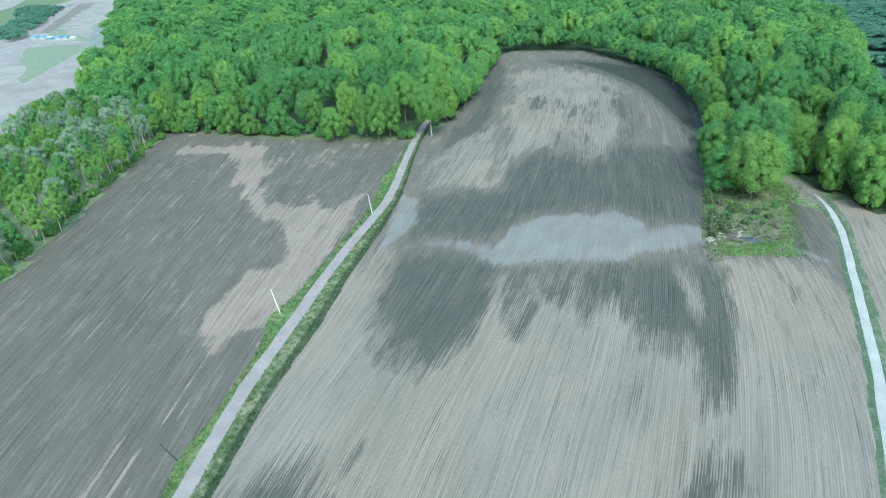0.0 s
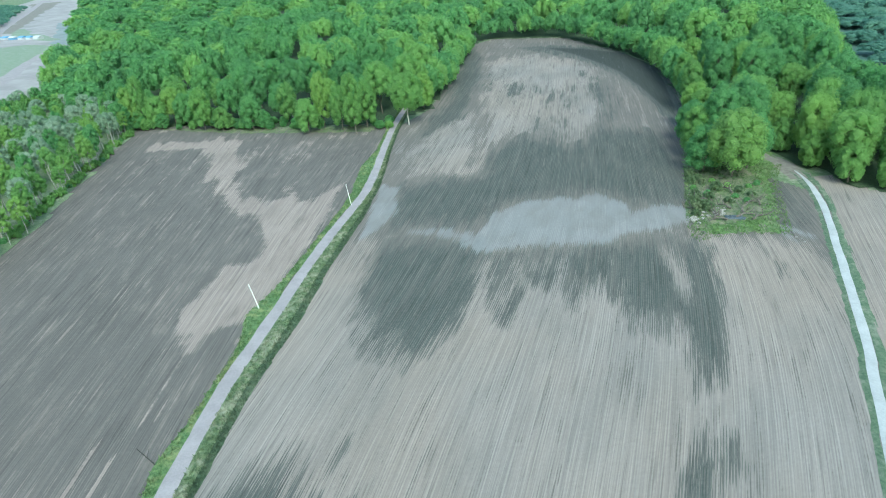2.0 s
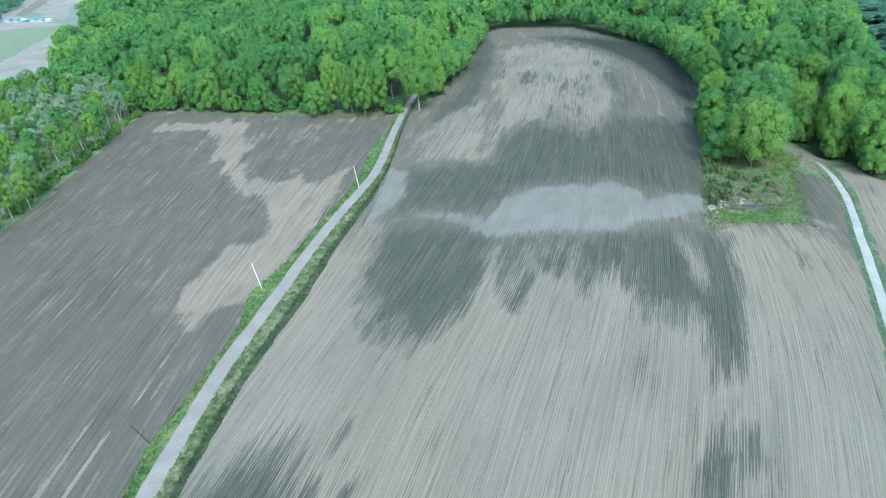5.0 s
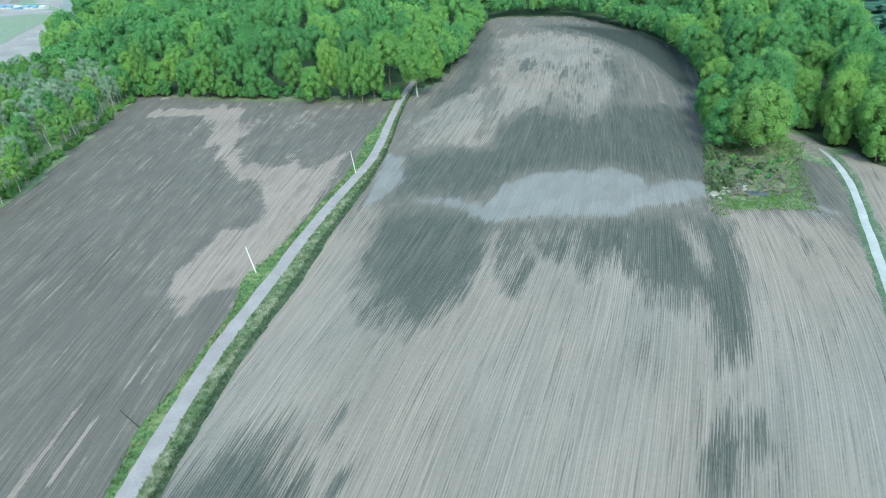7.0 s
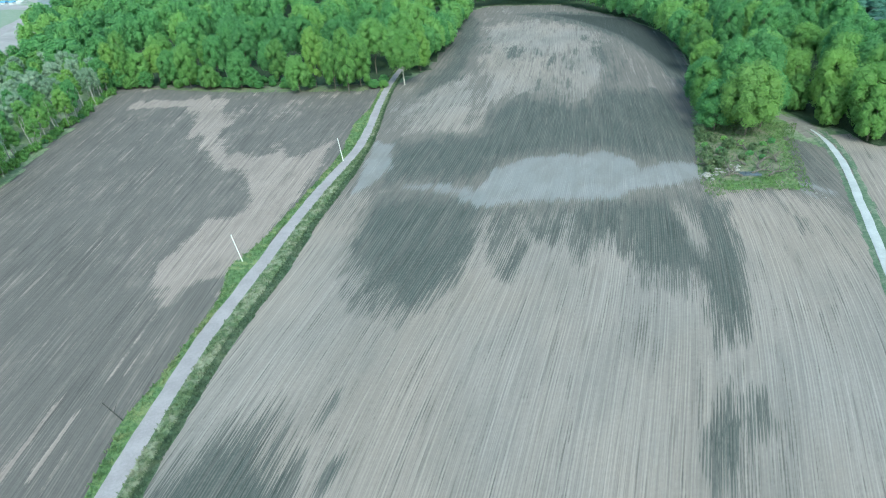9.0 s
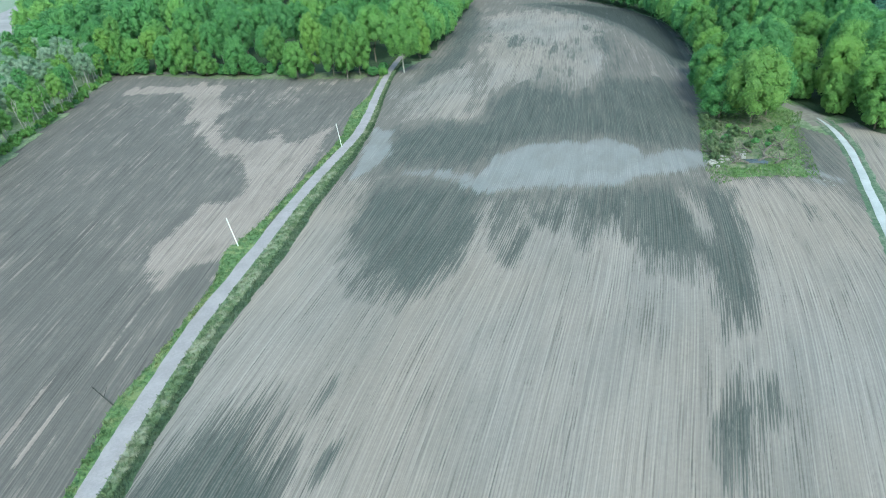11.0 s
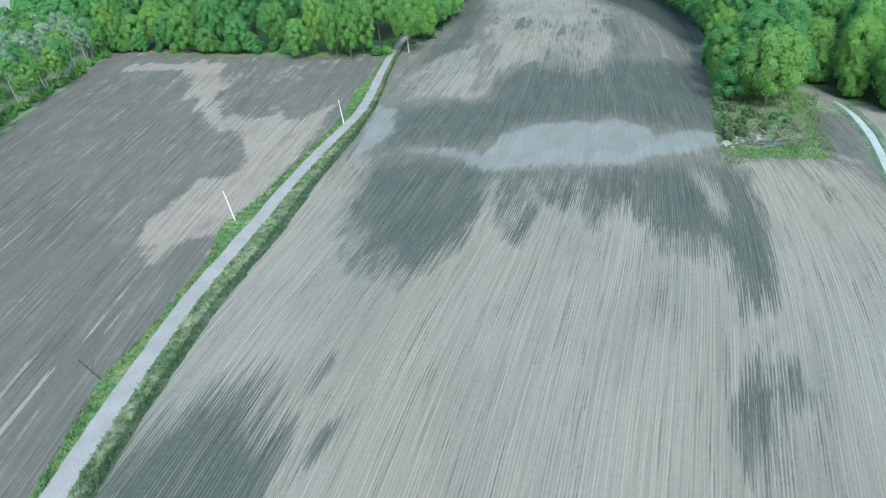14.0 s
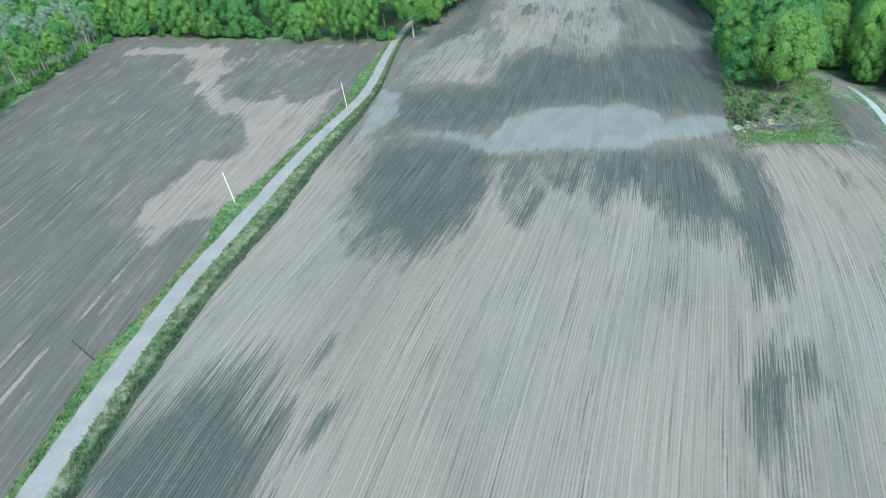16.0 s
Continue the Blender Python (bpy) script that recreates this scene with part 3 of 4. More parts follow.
RIGHT_ROWS = Rows((-45, -20, 0, 25, 45, 75), [(30, (10, 13, 17.5, 24, 27, 28)), (55, (11, 14, 18.5, 24, 27, 28)), (75, (12, 16.5, 20, 22.5, 23, 23)), (95, (12, 17, 22, 20.5, 19.5, 18)),
                   (120, (9, 12, 19, 18.5, 16.5, 13)), (160, (9, 12, 16, 16.5, 15, 13)), (250, (11, 12, 13, 13, 13, 13))])
LEFT_ROWS = Rows((-125, -100, -70, -50, -35), [(50, (-8, -6.5, -3, 0, 2)), (75, (-8, -6, -1.5, 2, 4)), (100, (-8, -6, -1, 4, 6)), (200, (-7, -4.5, -1, 4, 8))])
EAST_ROWS = Rows((0, 200), [(0, (23, 23)), (200, (23, 23))])
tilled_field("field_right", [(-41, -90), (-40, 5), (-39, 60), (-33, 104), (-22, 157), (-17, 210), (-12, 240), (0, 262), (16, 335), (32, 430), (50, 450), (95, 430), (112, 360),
             (116, 310), (108, 265), (90, 205), (84, 170), (96.5, 140), (83.5, 112), (70.5, 85), (53, 50), (34.5, 5), (-1, -90)], RIGHT_ROWS, SOIL_RIGHT, WET + WET_EAST + WET_NEAR + DARK_FAR, SILT, DRY_RIGHT,
             "pale tilled field with dark wet patches, grey silt and painted shade along the wood", 0.0, faint=WET_FAINT, wet_shade=DARK_FAR[:1], scored=SCORED, dry_soft=3.6, length=1.5, ditch=(TRACK, EAST_REACH), drained=[[(47.8, 119.1), (50.9, 119.3), (49.4, 108.6), (47.1, 99.1), (45.1, 97.7), (45.0, 105.8)]])
tilled_field("field_left", [(-42, -90), (-41, 5), (-40.5, 60), (-35, 104), (-24, 157), (-19, 210), (-14, 246), (-60, 252), (-100, 268), (-140, 275), (-128, 200), (-118, 140), (-125, 60), (-120, 5), (-120, -90)],
             LEFT_ROWS, SOIL_LEFT, [], [], DRY_LEFT + DRY_LINES, "brown tilled field with pale dry streaks", 0.0, dry_soft=2.1, along=0.6)
ribbon("track", TRACK, [(-1.45, 0.10), (-0.8, 0.17), (0.0, 0.19), (0.8, 0.17), (1.45, 0.10)], GRAVEL, 0.15, "pale grey gravel farm track", "track")
ribbon("verge_west", TRACK, [(-4.2, -0.03), (-3.6, 0.14), (-2.6, 0.2), (-1.9, 0.16), (-1.35, 0.12)], GRASS, 0.6, "green grass verge beside the track", "verge", 0.15, WEST_REACH)
ribbon("verge_east", TRACK, [(1.35, 0.12), (1.9, 0.18), (2.6, 0.22), (3.3, 0.2), (3.9, -0.1)], ROUGH_GRASS, 0.25, "straw-flecked rough grass verge", "verge", 0.15, EAST_REACH)
ribbon("ditch", TRACK, [(3.6, 0.04), (4.0, 0.07), (4.4, 0.1), (4.8, 0.12), (5.1, 0.04), (5.35, -0.1)], DITCH, 0.3, "dark sedgy drainage ditch along the field, its shade put in the colour", "ditch", 0.12, EAST_REACH)
ROAD = spline([(-2, -90), (40, 25), (61.4, 69.4), (66.9, 79.6), (73.8, 94.0), (82.3, 112.0), (89.8, 128.0), (95.0, 140.8), (98.2, 152.0), (99.0, 160.0), (98.0, 168.0), (97.0, 180), (100, 200)])
LANE = ROAD[ROAD[:, 1] < 159]
LANE_END = ROAD[ROAD[:, 1] >= 150]
ribbon("gravel_road", LANE, [(-0.8, 0.1), (-0.4, 0.15), (0.4, 0.15), (0.8, 0.1)], PALE_GRAVEL, 0.15, "bright white gravel lane curving past the wood", "lane", taper=9)
ribbon("dirt_lane_end", LANE_END, [(-3.4, -0.1), (-1.0, 0.1), (1.0, 0.1), (3.0, -0.1)], DIRT, 0.5, "brown dirt end of the lane under the trees", "lane")
ribbon("road_verge_inner", LANE, [(-2.1, -0.1), (-1.5, 0.1), (-0.7, 0.08)], LANE_GRASS, 0.5, "thin grass verge along the lane", "verge", 0.1)
ribbon("road_verge_outer", LANE, [(0.7, 0.08), (1.7, 0.12), (2.8, -0.1)], LANE_GRASS, 1.1, "green grass verge along the lane", "verge", 0.1)
tilled_field("field_east", [(-1, -90), (33, 5), (60, 66), (74, 92), (90, 126), (97, 148), (99, 156), (105.5, 152), (107, 145), (112, 138), (126, 139), (158, 164), (200, 150), (260, 120), (260, -90)], EAST_ROWS, SOIL_RIGHT, [], [], [[(30, 0), (270, 0), (270, 180), (100, 180)]], "pale brown tilled field beyond the lane", -0.02)
sheet("grass_corner", [(59, 128), (61, 124.8), (71, 123.6), (75.8, 121.8), (80, 131.5), (85, 142.5), (90, 155), (99, 168), (104, 182), (92, 205), (84, 198), (72, 168), (63, 142)], 0.05, FRESH_GRASS, "fresh green grass at the corner of the wood", "grass", 1.2, 0.12, 0.4)
sheet("scrub_corner", [(59.5, 132), (66, 128.5), (75, 130), (82, 140), (86, 152), (88, 165), (80, 178), (72, 162), (63, 143)], 0.16, SCRUB_GROUND, "brown dead scrub and trampled grass", "scrub", 1.2, 0.25, 0.5)
ribbon("field_margin", spline([(113, 345), (115, 310), (107, 265), (89.2, 206), (80, 178), (70, 157), (61.5, 139), (60, 130)]), [(-0.45, -0.02), (0.0, 0.16), (0.45, 0.1)], ROUGH_GRASS, 0.2, "thin straw-coloured grass margin between field and wood", "verge")
WOOD_LEFT = [(-128, 274), (-100, 268), (-60, 254), (-16, 247), (0, 262), (16, 335), (32, 430), (45, 452), (95, 432), (112, 362), (115, 310), (106, 262), (92, 206), (100.5, 184), (103, 172), (104, 160), (105.5, 148), (110, 139), (124, 140), (144, 166), (152, 212), (179, 278), (226, 356), (288, 494), (336, 640), (370, 920), (-450, 960), (-450, 900), (-292, 562), (-281, 492), (-238, 400), (-202, 322)]
sheet("forest_floor", WOOD_LEFT, 0.08, FLOOR, "dark leaf-littered floor of the wood", "forest floor", 4.0, 0.12, 0.05)
sheet("headland", [(-124, 270), (-60, 252), (-20, 245), (-23, 235), (-40, 239), (-56, 243), (-80, 250), (-100, 259)], 0.05, SCRUB_GROUND, "thin grass headland between field and wood", "grass", 1.5, 0.1, 0.3)
sheet("strip_floor", [(-111, 120), (-112, 160), (-118, 195), (-124, 235), (-128, 270), (-195, 325), (-212, 300), (-180, 200), (-156, 120)], 0.12, BELT_GRASS, "rough pale grass under the shelter belt", "grass", 3.0, 0.2, 0.2)
plot("pale_field", [(-130, 90), (-165, 200), (-198, 295), (-215, 340), (-262, 450), (-288, 540), (-455, 890), (-700, 1400), (-900, 1850), (-1150, 2050), (-1030, 1740), (-640, 960), (-520, 730), (-400, 480), (-280, 250), (-220, 90)], 0.02, PALE_SOIL, "pale bare field beyond the shelter belt", "field")
plot("far_meadow", [(-445, 668), (-415, 682), (-380, 668), (-352, 622), (-334, 570), (-312, 492), (-298, 433)], 0.06, PALE_MEADOW, "pale green meadow strip in the far fields", "meadow", 4.0)
plot("far_meadow_strip", [(-560, 900), (-500, 800), (-440, 742), (-400, 705), (-392, 716), (-430, 760), (-480, 820), (-540, 905)], 0.1, PALE_MEADOW, "pale green grass strip behind the far sheds", "meadow", 4.0)
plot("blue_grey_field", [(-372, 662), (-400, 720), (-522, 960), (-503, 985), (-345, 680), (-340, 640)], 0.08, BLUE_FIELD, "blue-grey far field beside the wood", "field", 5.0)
plot("far_stubble", [(-520, 840), (-905, 1706), (-980, 1700), (-830, 1440), (-540, 850)], 0.12, DIRT, "brown strip of stubble beside the far lane", "field", 6.0)
plot("pale_track_edge", [(-286, 414), (-331, 537), (-352, 606), (-340, 600), (-318, 530), (-276, 414)], 0.09, GRAVEL, "bright worn edge of the pale field", "field", 2.0)
plot("far_valley", [(140, 160), (142, 180), (148, 212), (172, 278), (220, 356), (280, 494), (345, 640), (400, 950), (900, 2500), (2500, 2500), (1500, 600), (300, 120)], 0.03, HAZE_FIELD, "far fields beyond the wood, tinted blue-green for haze", "field")
plot("far_pale_corner", [(-1030, 1480), (-1150, 1740), (-1440, 2260), (-1800, 2600), (-2200, 2500), (-1500, 1700)], 0.3, PALE_SOIL, "bright bare ground at the far edge of the farmland", "field")
ribbon("far_lane", spline([(-395, 560), (-450, 672), (-512, 791), (-610, 980), (-830, 1444), (-1240, 2280)], 20.0), [(-6, 0.16), (0, 0.3), (6, 0.16)], GRAVEL, 1.0, "pale lane across the far fields", "lane")


# ---- trees ----
def crown_arrays(rng, radius, height, base, lobes, leaves, leaf, lean=0.0, low=1.72):
    """Leaf quads and dark inner masses of a broad crown: many lobes, each clothed in small tilted leaf sprays."""
    verts, faces = [], []
    mid = base + (height - base) * 0.52
    rz = (height - base) * 0.5
    cen = []
    golden = math.pi * (3 - math.sqrt(5))
    for i in range(lobes):
        h = 1 - low * (i + 0.5) / lobes
        ring = math.sqrt(max(0.0, 1 - h * h))
        ang = golden * i + rng.uniform(-0.4, 0.4)
        k = rng.uniform(0.64, 0.8)
        cen.append((radius * ring * k * math.cos(ang) + lean * h, radius * ring * k * math.sin(ang), mid + rz * h * k, radius * rng.uniform(0.28, 0.4)))
    quads = []
    for cx, cy, cz, cr in cen:
        n = rng.normal(size=(leaves, 3))
        n /= np.linalg.norm(n, axis=1)[:, None]
        out = np.array([cx / radius, cy / radius, (cz - mid) / rz + 0.25])
        flip = (n @ out) < -0.35 * np.linalg.norm(out)
        n[flip] *= -1
        pos = np.array([cx, cy, cz]) + n * cr * rng.uniform(0.72, 1.08, (leaves, 1))
        nn = n + np.array([0, 0, 0.45]) + rng.normal(0, 0.4, n.shape)
        nn /= np.linalg.norm(nn, axis=1)[:, None]
        ref = rng.normal(size=n.shape)
        a = np.cross(nn, ref)
        a /= np.linalg.norm(a, axis=1)[:, None]
        b = np.cross(nn, a)
        s = leaf * rng.uniform(0.6, 1.3, (leaves, 1))
        quads.append(np.stack([pos - a * s, pos + a * s * 0.6 - b * s * 0.8, pos + a * s * 0.6 + b * s * 0.8], 1))
    q = np.concatenate(quads).reshape(-1, 3)
    verts.append(q)
    faces += [tuple(range(i, i + 3)) for i in range(0, len(q), 3)]
    # inner masses, one per lobe
    bm = bmesh.new()
    bmesh.ops.create_icosphere(bm, subdivisions=1, radius=1.0)
    ico = np.array([v.co[:] for v in bm.verts])
    icof = [[v.index for v in f.verts] for f in bm.faces]
    bm.free()
    off = len(q)
    for cx, cy, cz, cr in cen + [(0, 0, mid, radius * 0.6)]:
        w = ico * (cr * 0.74) * rng.uniform(0.85, 1.1, (len(ico), 1))
        verts.append(w + np.array([cx, cy, cz]))
        faces += [tuple(off + k for k in f) for f in icof]
        off += len(ico)
    return np.concatenate(verts), faces, cen


def limb(bm, a, b, ra, rb, sides=6):
    a, b = Vector(a), Vector(b)
    rot = (b - a).to_track_quat("Z", "Y").to_matrix()
    rings = []
    for p, r in ((a, ra), (b, rb)):
        rings.append([bm.verts.new(p + rot @ Vector((r * math.cos(6.2832 * i / sides), r * math.sin(6.2832 * i / sides), 0))) for i in range(sides)])
    for i in range(sides):
        j = (i + 1) % sides
        bm.faces.new((rings[0][i], rings[0][j], rings[1][j], rings[1][i]))
    bm.faces.new(rings[1])


def tree(seed, radius, height, base, lobes, leaves, leaf, leafmat, bark, label, thick=0.28, category="tree"):
    rng = np.random.default_rng(seed)
    root = tagged(new("tree"), label, category)
    v, f, cen = crown_arrays(rng, radius, height, base, lobes, leaves, leaf)
    bm = bmesh.new()
    bend = [Vector((rng.uniform(-0.3, 0.3) * k, rng.uniform(-0.3, 0.3) * k, height * 0.8 * k / 4)) for k in range(5)]
    bend[0].z = -0.3
    for k in range(4):
        limb(bm, bend[k], bend[k + 1], thick * (1 - 0.2 * k), thick * (0.8 - 0.2 * k) + 0.02, 8)
    for cx, cy, cz, cr in cen[::5]:
        at = bend[0].lerp(bend[4], min(0.9, max(0.25, (cz - radius * 0.5) / (height * 0.8))))
        limb(bm, at, (cx, cy, cz), thick * 0.35, thick * 0.1, 5)
    part("trunk", bm, bark, root)
    mesh_object("crown", v.tolist(), f, leafmat, root)
    return root


def far_wood(name, spots, rng, leafmat, label, plain=0):
    """The closed canopy far back, one mesh: each crown a bundle of leafy lobes, plainer where it is farthest."""
    grades = [[crown_arrays(np.random.default_rng(900 + k), 1.0, 2.2, 0.5, lobes, n, size, low=low)[:2] for k in range(5)] for lobes, n, size, low in ((20, 75, 0.072, 1.6), (16, 58, 0.078, 1.25), (10, 34, 0.105, 1.1))]
    verts, faces, tones, off = [], [], [], 0
    for x, y, r, h, sink in spots:
        v, f = grades[max(plain, 0 if math.hypot(x, y) < 400 else 1 if math.hypot(x, y) < 720 else 2)][int(rng.integers(5))]
        t = rng.uniform(0, 6.2832)
        ca, sa = math.cos(t), math.sin(t)
        w = np.stack([(v[:, 0] * ca - v[:, 1] * sa) * r + x, (v[:, 0] * sa + v[:, 1] * ca) * r + y, (v[:, 2] - sink) * h / 2.2], 1)
        verts.append(w)
        tones.append(np.full(len(w), rng.uniform()))
        faces += [tuple(off + k for k in q) for q in f]
        off += len(w)
    ob = mesh_object(name, np.concatenate(verts).tolist(), faces, leafmat)
    for key, val in (("tone", np.concatenate(tones)), ("joined", np.ones(off))):
        ob.data.attributes.new(key, "FLOAT", "POINT").data.foreach_set("value", val.astype(np.float32))
    return tagged(ob, label, "woodland", kind="stuff")


OAKS = [tree(10 + k, r, h, b, 36, 200, 0.27, mat, BARK, "broad green deciduous tree in full spring leaf")
        for k, (r, h, b, mat) in enumerate(((6.4, 21, 3.0, LEAF), (5.8, 19, 1.8, LEAF), (7.0, 23, 3.5, LEAF), (5.4, 22, 2.5, LEAF), (6.6, 18, 1.4, LEAF), (5.2, 17, 1.6, BRIGHT_LEAF)))]
EDGE_OAKS = [tree(30 + k, r, h, b, 36, 200, 0.26, mat, BARK, "leafy tree clothed to the ground at the wood's edge")
             for k, (r, h, b, mat) in enumerate(((5.4, 18, -1.5, BRIGHT_LEAF), (4.6, 21, -1.2, BRIGHT_LEAF), (5.0, 15, -1.5, LEAF), (4.2, 11, -1.5, BRIGHT_LEAF)))]
SCRUBS = [tree(40 + k, r, h, b, 22, n * 2, 0.27, mat, PALE_BARK, lab, 0.15)
          for k, (r, h, b, n, mat, lab) in enumerate(((3.6, 14, 2.5, 44, BRIGHT_LEAF, "fresh green young tree of the shelter belt"), (3.2, 12, 1.5, 44, LEAF, "green young tree of the shelter belt"),
                                                      (3.8, 15, 3.0, 26, SCRUB_LEAF, "thin grey-green tree with a pale bare trunk"), (2.8, 13, 3.0, 30, BRIGHT_LEAF, "slender fresh green young tree with a pale trunk")))]


def scatter(region, gap, rng, grow=0.0, tries=12000):
    """Spots in an outline, no two nearer than gap (which grows with the distance)."""
    o = np.array(region)
    spots = []
    for _ in range(tries):
        x, y = rng.uniform(o[:, 0].min(), o[:, 0].max()), rng.uniform(o[:, 1].min(), o[:, 1].max())
        if not inside(np.array(x), np.array(y), region):
            continue
        g = gap + grow * max(0.0, math.hypot(x, y) - 250)
        if all((x - a) ** 2 + (y - b) ** 2 > g * g for a, b in spots):
            spots.append((x, y))
    return spots


rng = np.random.default_rng(3)
WOODS = [(-128, 278), (-100, 273), (-60, 261), (-22, 257), (-10, 264), (1, 304), (9, 345), (24, 432), (42, 466), (100, 447), (124, 367), (127, 312), (118, 266), (104, 219), (112, 196), (118, 182), (120, 167), (124, 159),
         (130, 160), (143, 176), (150, 222), (176, 284), (224, 364), (281, 495), (330, 640), (360, 900), (-150, 960), (-560, 1450), (-690, 1410), (-448, 880), (-292, 560), (-277, 496), (-230, 402), (-190, 322)]
# shady hollows that open between the groups of trees along the field
HOLLOWS = [[(-107.8, 261.1), (-96.1, 257.6), (-100.3, 268.6), (-112.3, 272.0)], [(-67.2, 248.8), (-53.5, 244.6), (-56.0, 256.1), (-70.2, 260.1)],
           [(-22.9, 235.3), (-14.9, 232.9), (-15.6, 244.6), (-24.1, 247.0)], [(-80.1, 252.7), (-76.0, 251.4), (-79.4, 262.7), (-83.6, 263.9)]]


def in_hollow(x, y):
    return any(bool(inside(np.array(x), np.array(y), o)) for o in HOLLOWS)


spots = [s for s in scatter(WOODS, 9.6, rng, 0.022, 40000) if not in_hollow(*s)]
spots.sort(key=lambda s: math.hypot(*s))
near, far = spots[:70], spots[70:]


def plant(kinds, places, rng, group, z=0.1):
    """Copies of the kinds at the places; the first of each kind is the kind itself."""
    for i, (x, y) in enumerate(places):
        k = i if i < len(kinds) else int(rng.integers(len(kinds)))
        m = pose(x, y, z, 0, 0, rng.uniform(0, 360)) @ Matrix.Diagonal((*[rng.uniform(0.82, 1.02)] * 2, rng.uniform(0.85, 1.12), 1.0))
        if i < len(kinds):
            kinds[k].matrix_basis = m
            kinds[k]["group"] = group
        else:
            copy_thing(kinds[k], m)


plant(OAKS, near, rng, "trees of the wood")
FAR_CANOPY = [(x, y, 6.1 * rng.uniform(0.75, 1.3) * (1 + 0.0021 * max(0, math.hypot(x, y) - 250)), rng.uniform(12, 25), 0.0) for x, y in far]
# leafy edge of the wood, tree beside tree
edge = []
for line in ([(-3, 262), (10, 318), (15, 345), (28, 425)], [(40, 449), (52, 455), (70, 448), (95, 434), (112, 368), (117, 318), (110, 267), (97, 223)],
             [(104, 186), (106.5, 175), (108, 165), (109.5, 155), (111, 146), (119, 147), (134, 156), (146, 174), (154, 218), (179, 278), (226, 360)]):
    pts = spline(line, 1.0)
    gap = 0.0
    for p, q in zip(pts, pts[1:]):
        gap -= np.linalg.norm(q - p)
        if gap <= 0:
            edge.append((p[0] + rng.normal(0, 0.8), p[1] + rng.normal(0, 0.8)))
            gap = rng.uniform(5.0, 8.0) * (1.4 if p[1] > 300 else 1.0)
far_wood("woodland_canopy", FAR_CANOPY + [(x, y, rng.uniform(5, 7.5), rng.uniform(15, 21), 0.5) for x, y in edge if y > 270 or x > 136], rng, LEAF, "dense green canopy of the wood farther back")
edge = [(x, y) for x, y in edge if y <= 270 and x <= 136]
lane_side = [p for p in edge if p[0] > 100 and p[1] < 190]
plant(EDGE_OAKS, [p for p in edge if p not in lane_side], rng, "leafy trees at the wood's edge")
for x, y, k in ((-132.2, 265.7, 2), (-124.6, 271.3, 1), (-118.5, 271.7, 2), (-109.3, 270.2, 3), (-94.9, 260.0, 0), (-86.0, 256.0, 3), (-79.4, 260.7, 2), (-72.9, 253.6, 2), (-66.0, 257.2, 0), (-58.9, 253.6, 2), (-48.0, 241.3, 2), (-42.4, 245.9, 1), (-28.7, 233.4, 1), (-34.7, 242.2, 0), (-24.8, 241.4, 0), (-105.5, 270.2, 2), (-59.1, 261.0, 0), (-129.2, 271.5, 0), (104.0, 175.0, 3), (104.6, 160.5, 3), (106.5, 147.0, 3), (113.5, 141.0, 3)):
    if not in_hollow(x, y):
        copy_thing(EDGE_OAKS[k], pose(x, y, 0.1, 0, 0, rng.uniform(0, 360)) @ Matrix.Diagonal((0.92, 0.92, rng.uniform(1.0, 1.2), 1.0)))


for p in spline([(-127, 267), (-100, 262.5), (-80, 255), (-62, 250), (-45, 243), (-27, 241)], 3.4)[:-1]:
    size = rng.uniform(0.32, 0.66)
    if rng.uniform() < 0.35 or in_hollow(p[0], p[1] + 2.5):
        continue
    copy_thing(EDGE_OAKS[2 if rng.uniform() < 0.75 else 3], pose(p[0] + rng.normal(0, 0.9), p[1] + 2.5 + rng.normal(0, 0.9), 0.0, 0, 0, rng.uniform(0, 360)) @ Matrix.Diagonal((size * 1.15, size * 1.15, size, 1.0)))["group"] = "leafy trees at the wood's edge"
for o in HOLLOWS:
    for x, y in scatter(o, 3.2, rng, 0.0, 60):
        size = rng.uniform(0.16, 0.26)
        shrub = copy_thing(EDGE_OAKS[2], pose(x, y + 3.0, 0.0, 0, 0, rng.uniform(0, 360)) @ Matrix.Diagonal((size * 1.7, size * 1.7, size, 1.0)))
        tagged(shrub, "low dark green undergrowth between the trees", "shrub", "undergrowth in the hollows")


def bare_tree(x, y, height, lean, seed):
    """A thin pale tree with hardly a leaf, leaning out of the wood."""
    rng = np.random.default_rng(seed)
    root = tagged(new("bare_tree"), "thin pale leafless tree leaning out of the wood", "tree")
    bm = bmesh.new()
    pts = [Vector((rng.uniform(-0.2, 0.2), rng.uniform(-0.2, 0.2), height * k / 5 - 0.2)) for k in range(6)]
    for k in range(5):
        limb(bm, pts[k], pts[k + 1], 0.2 - 0.03 * k, 0.175 - 0.03 * k, 7)
    part("trunk", bm, PALE_BARK, root)
    for k in (2, 3, 4, 4, 5):
        bm = bmesh.new()
        tip = pts[k] + Vector((rng.uniform(-1.6, 1.6), rng.uniform(-1.6, 1.6), rng.uniform(1.0, 2.2)))
        limb(bm, pts[k], tip, 0.06, 0.02, 5)
        part("branch", bm, PALE_BARK, root)
    root.matrix_basis = pose(x, y, 0.1, 0, -lean, 0)


for x, y, height, lean in ((-84.3, 275.6, 12, 10), (-58.1, 263.6, 11, 9)):
    bare_tree(x, y, height, lean, int(height * 3))
for k in range(30):
    t = (k + rng.uniform(0, 0.8)) / 30
    bare_tree(-113.4 - 14.5 * t - abs(rng.normal(0, 2.2)), 126 + 138 * t + rng.normal(0, 1.5), rng.uniform(7, 11), rng.uniform(-2, 9), 300 + k)
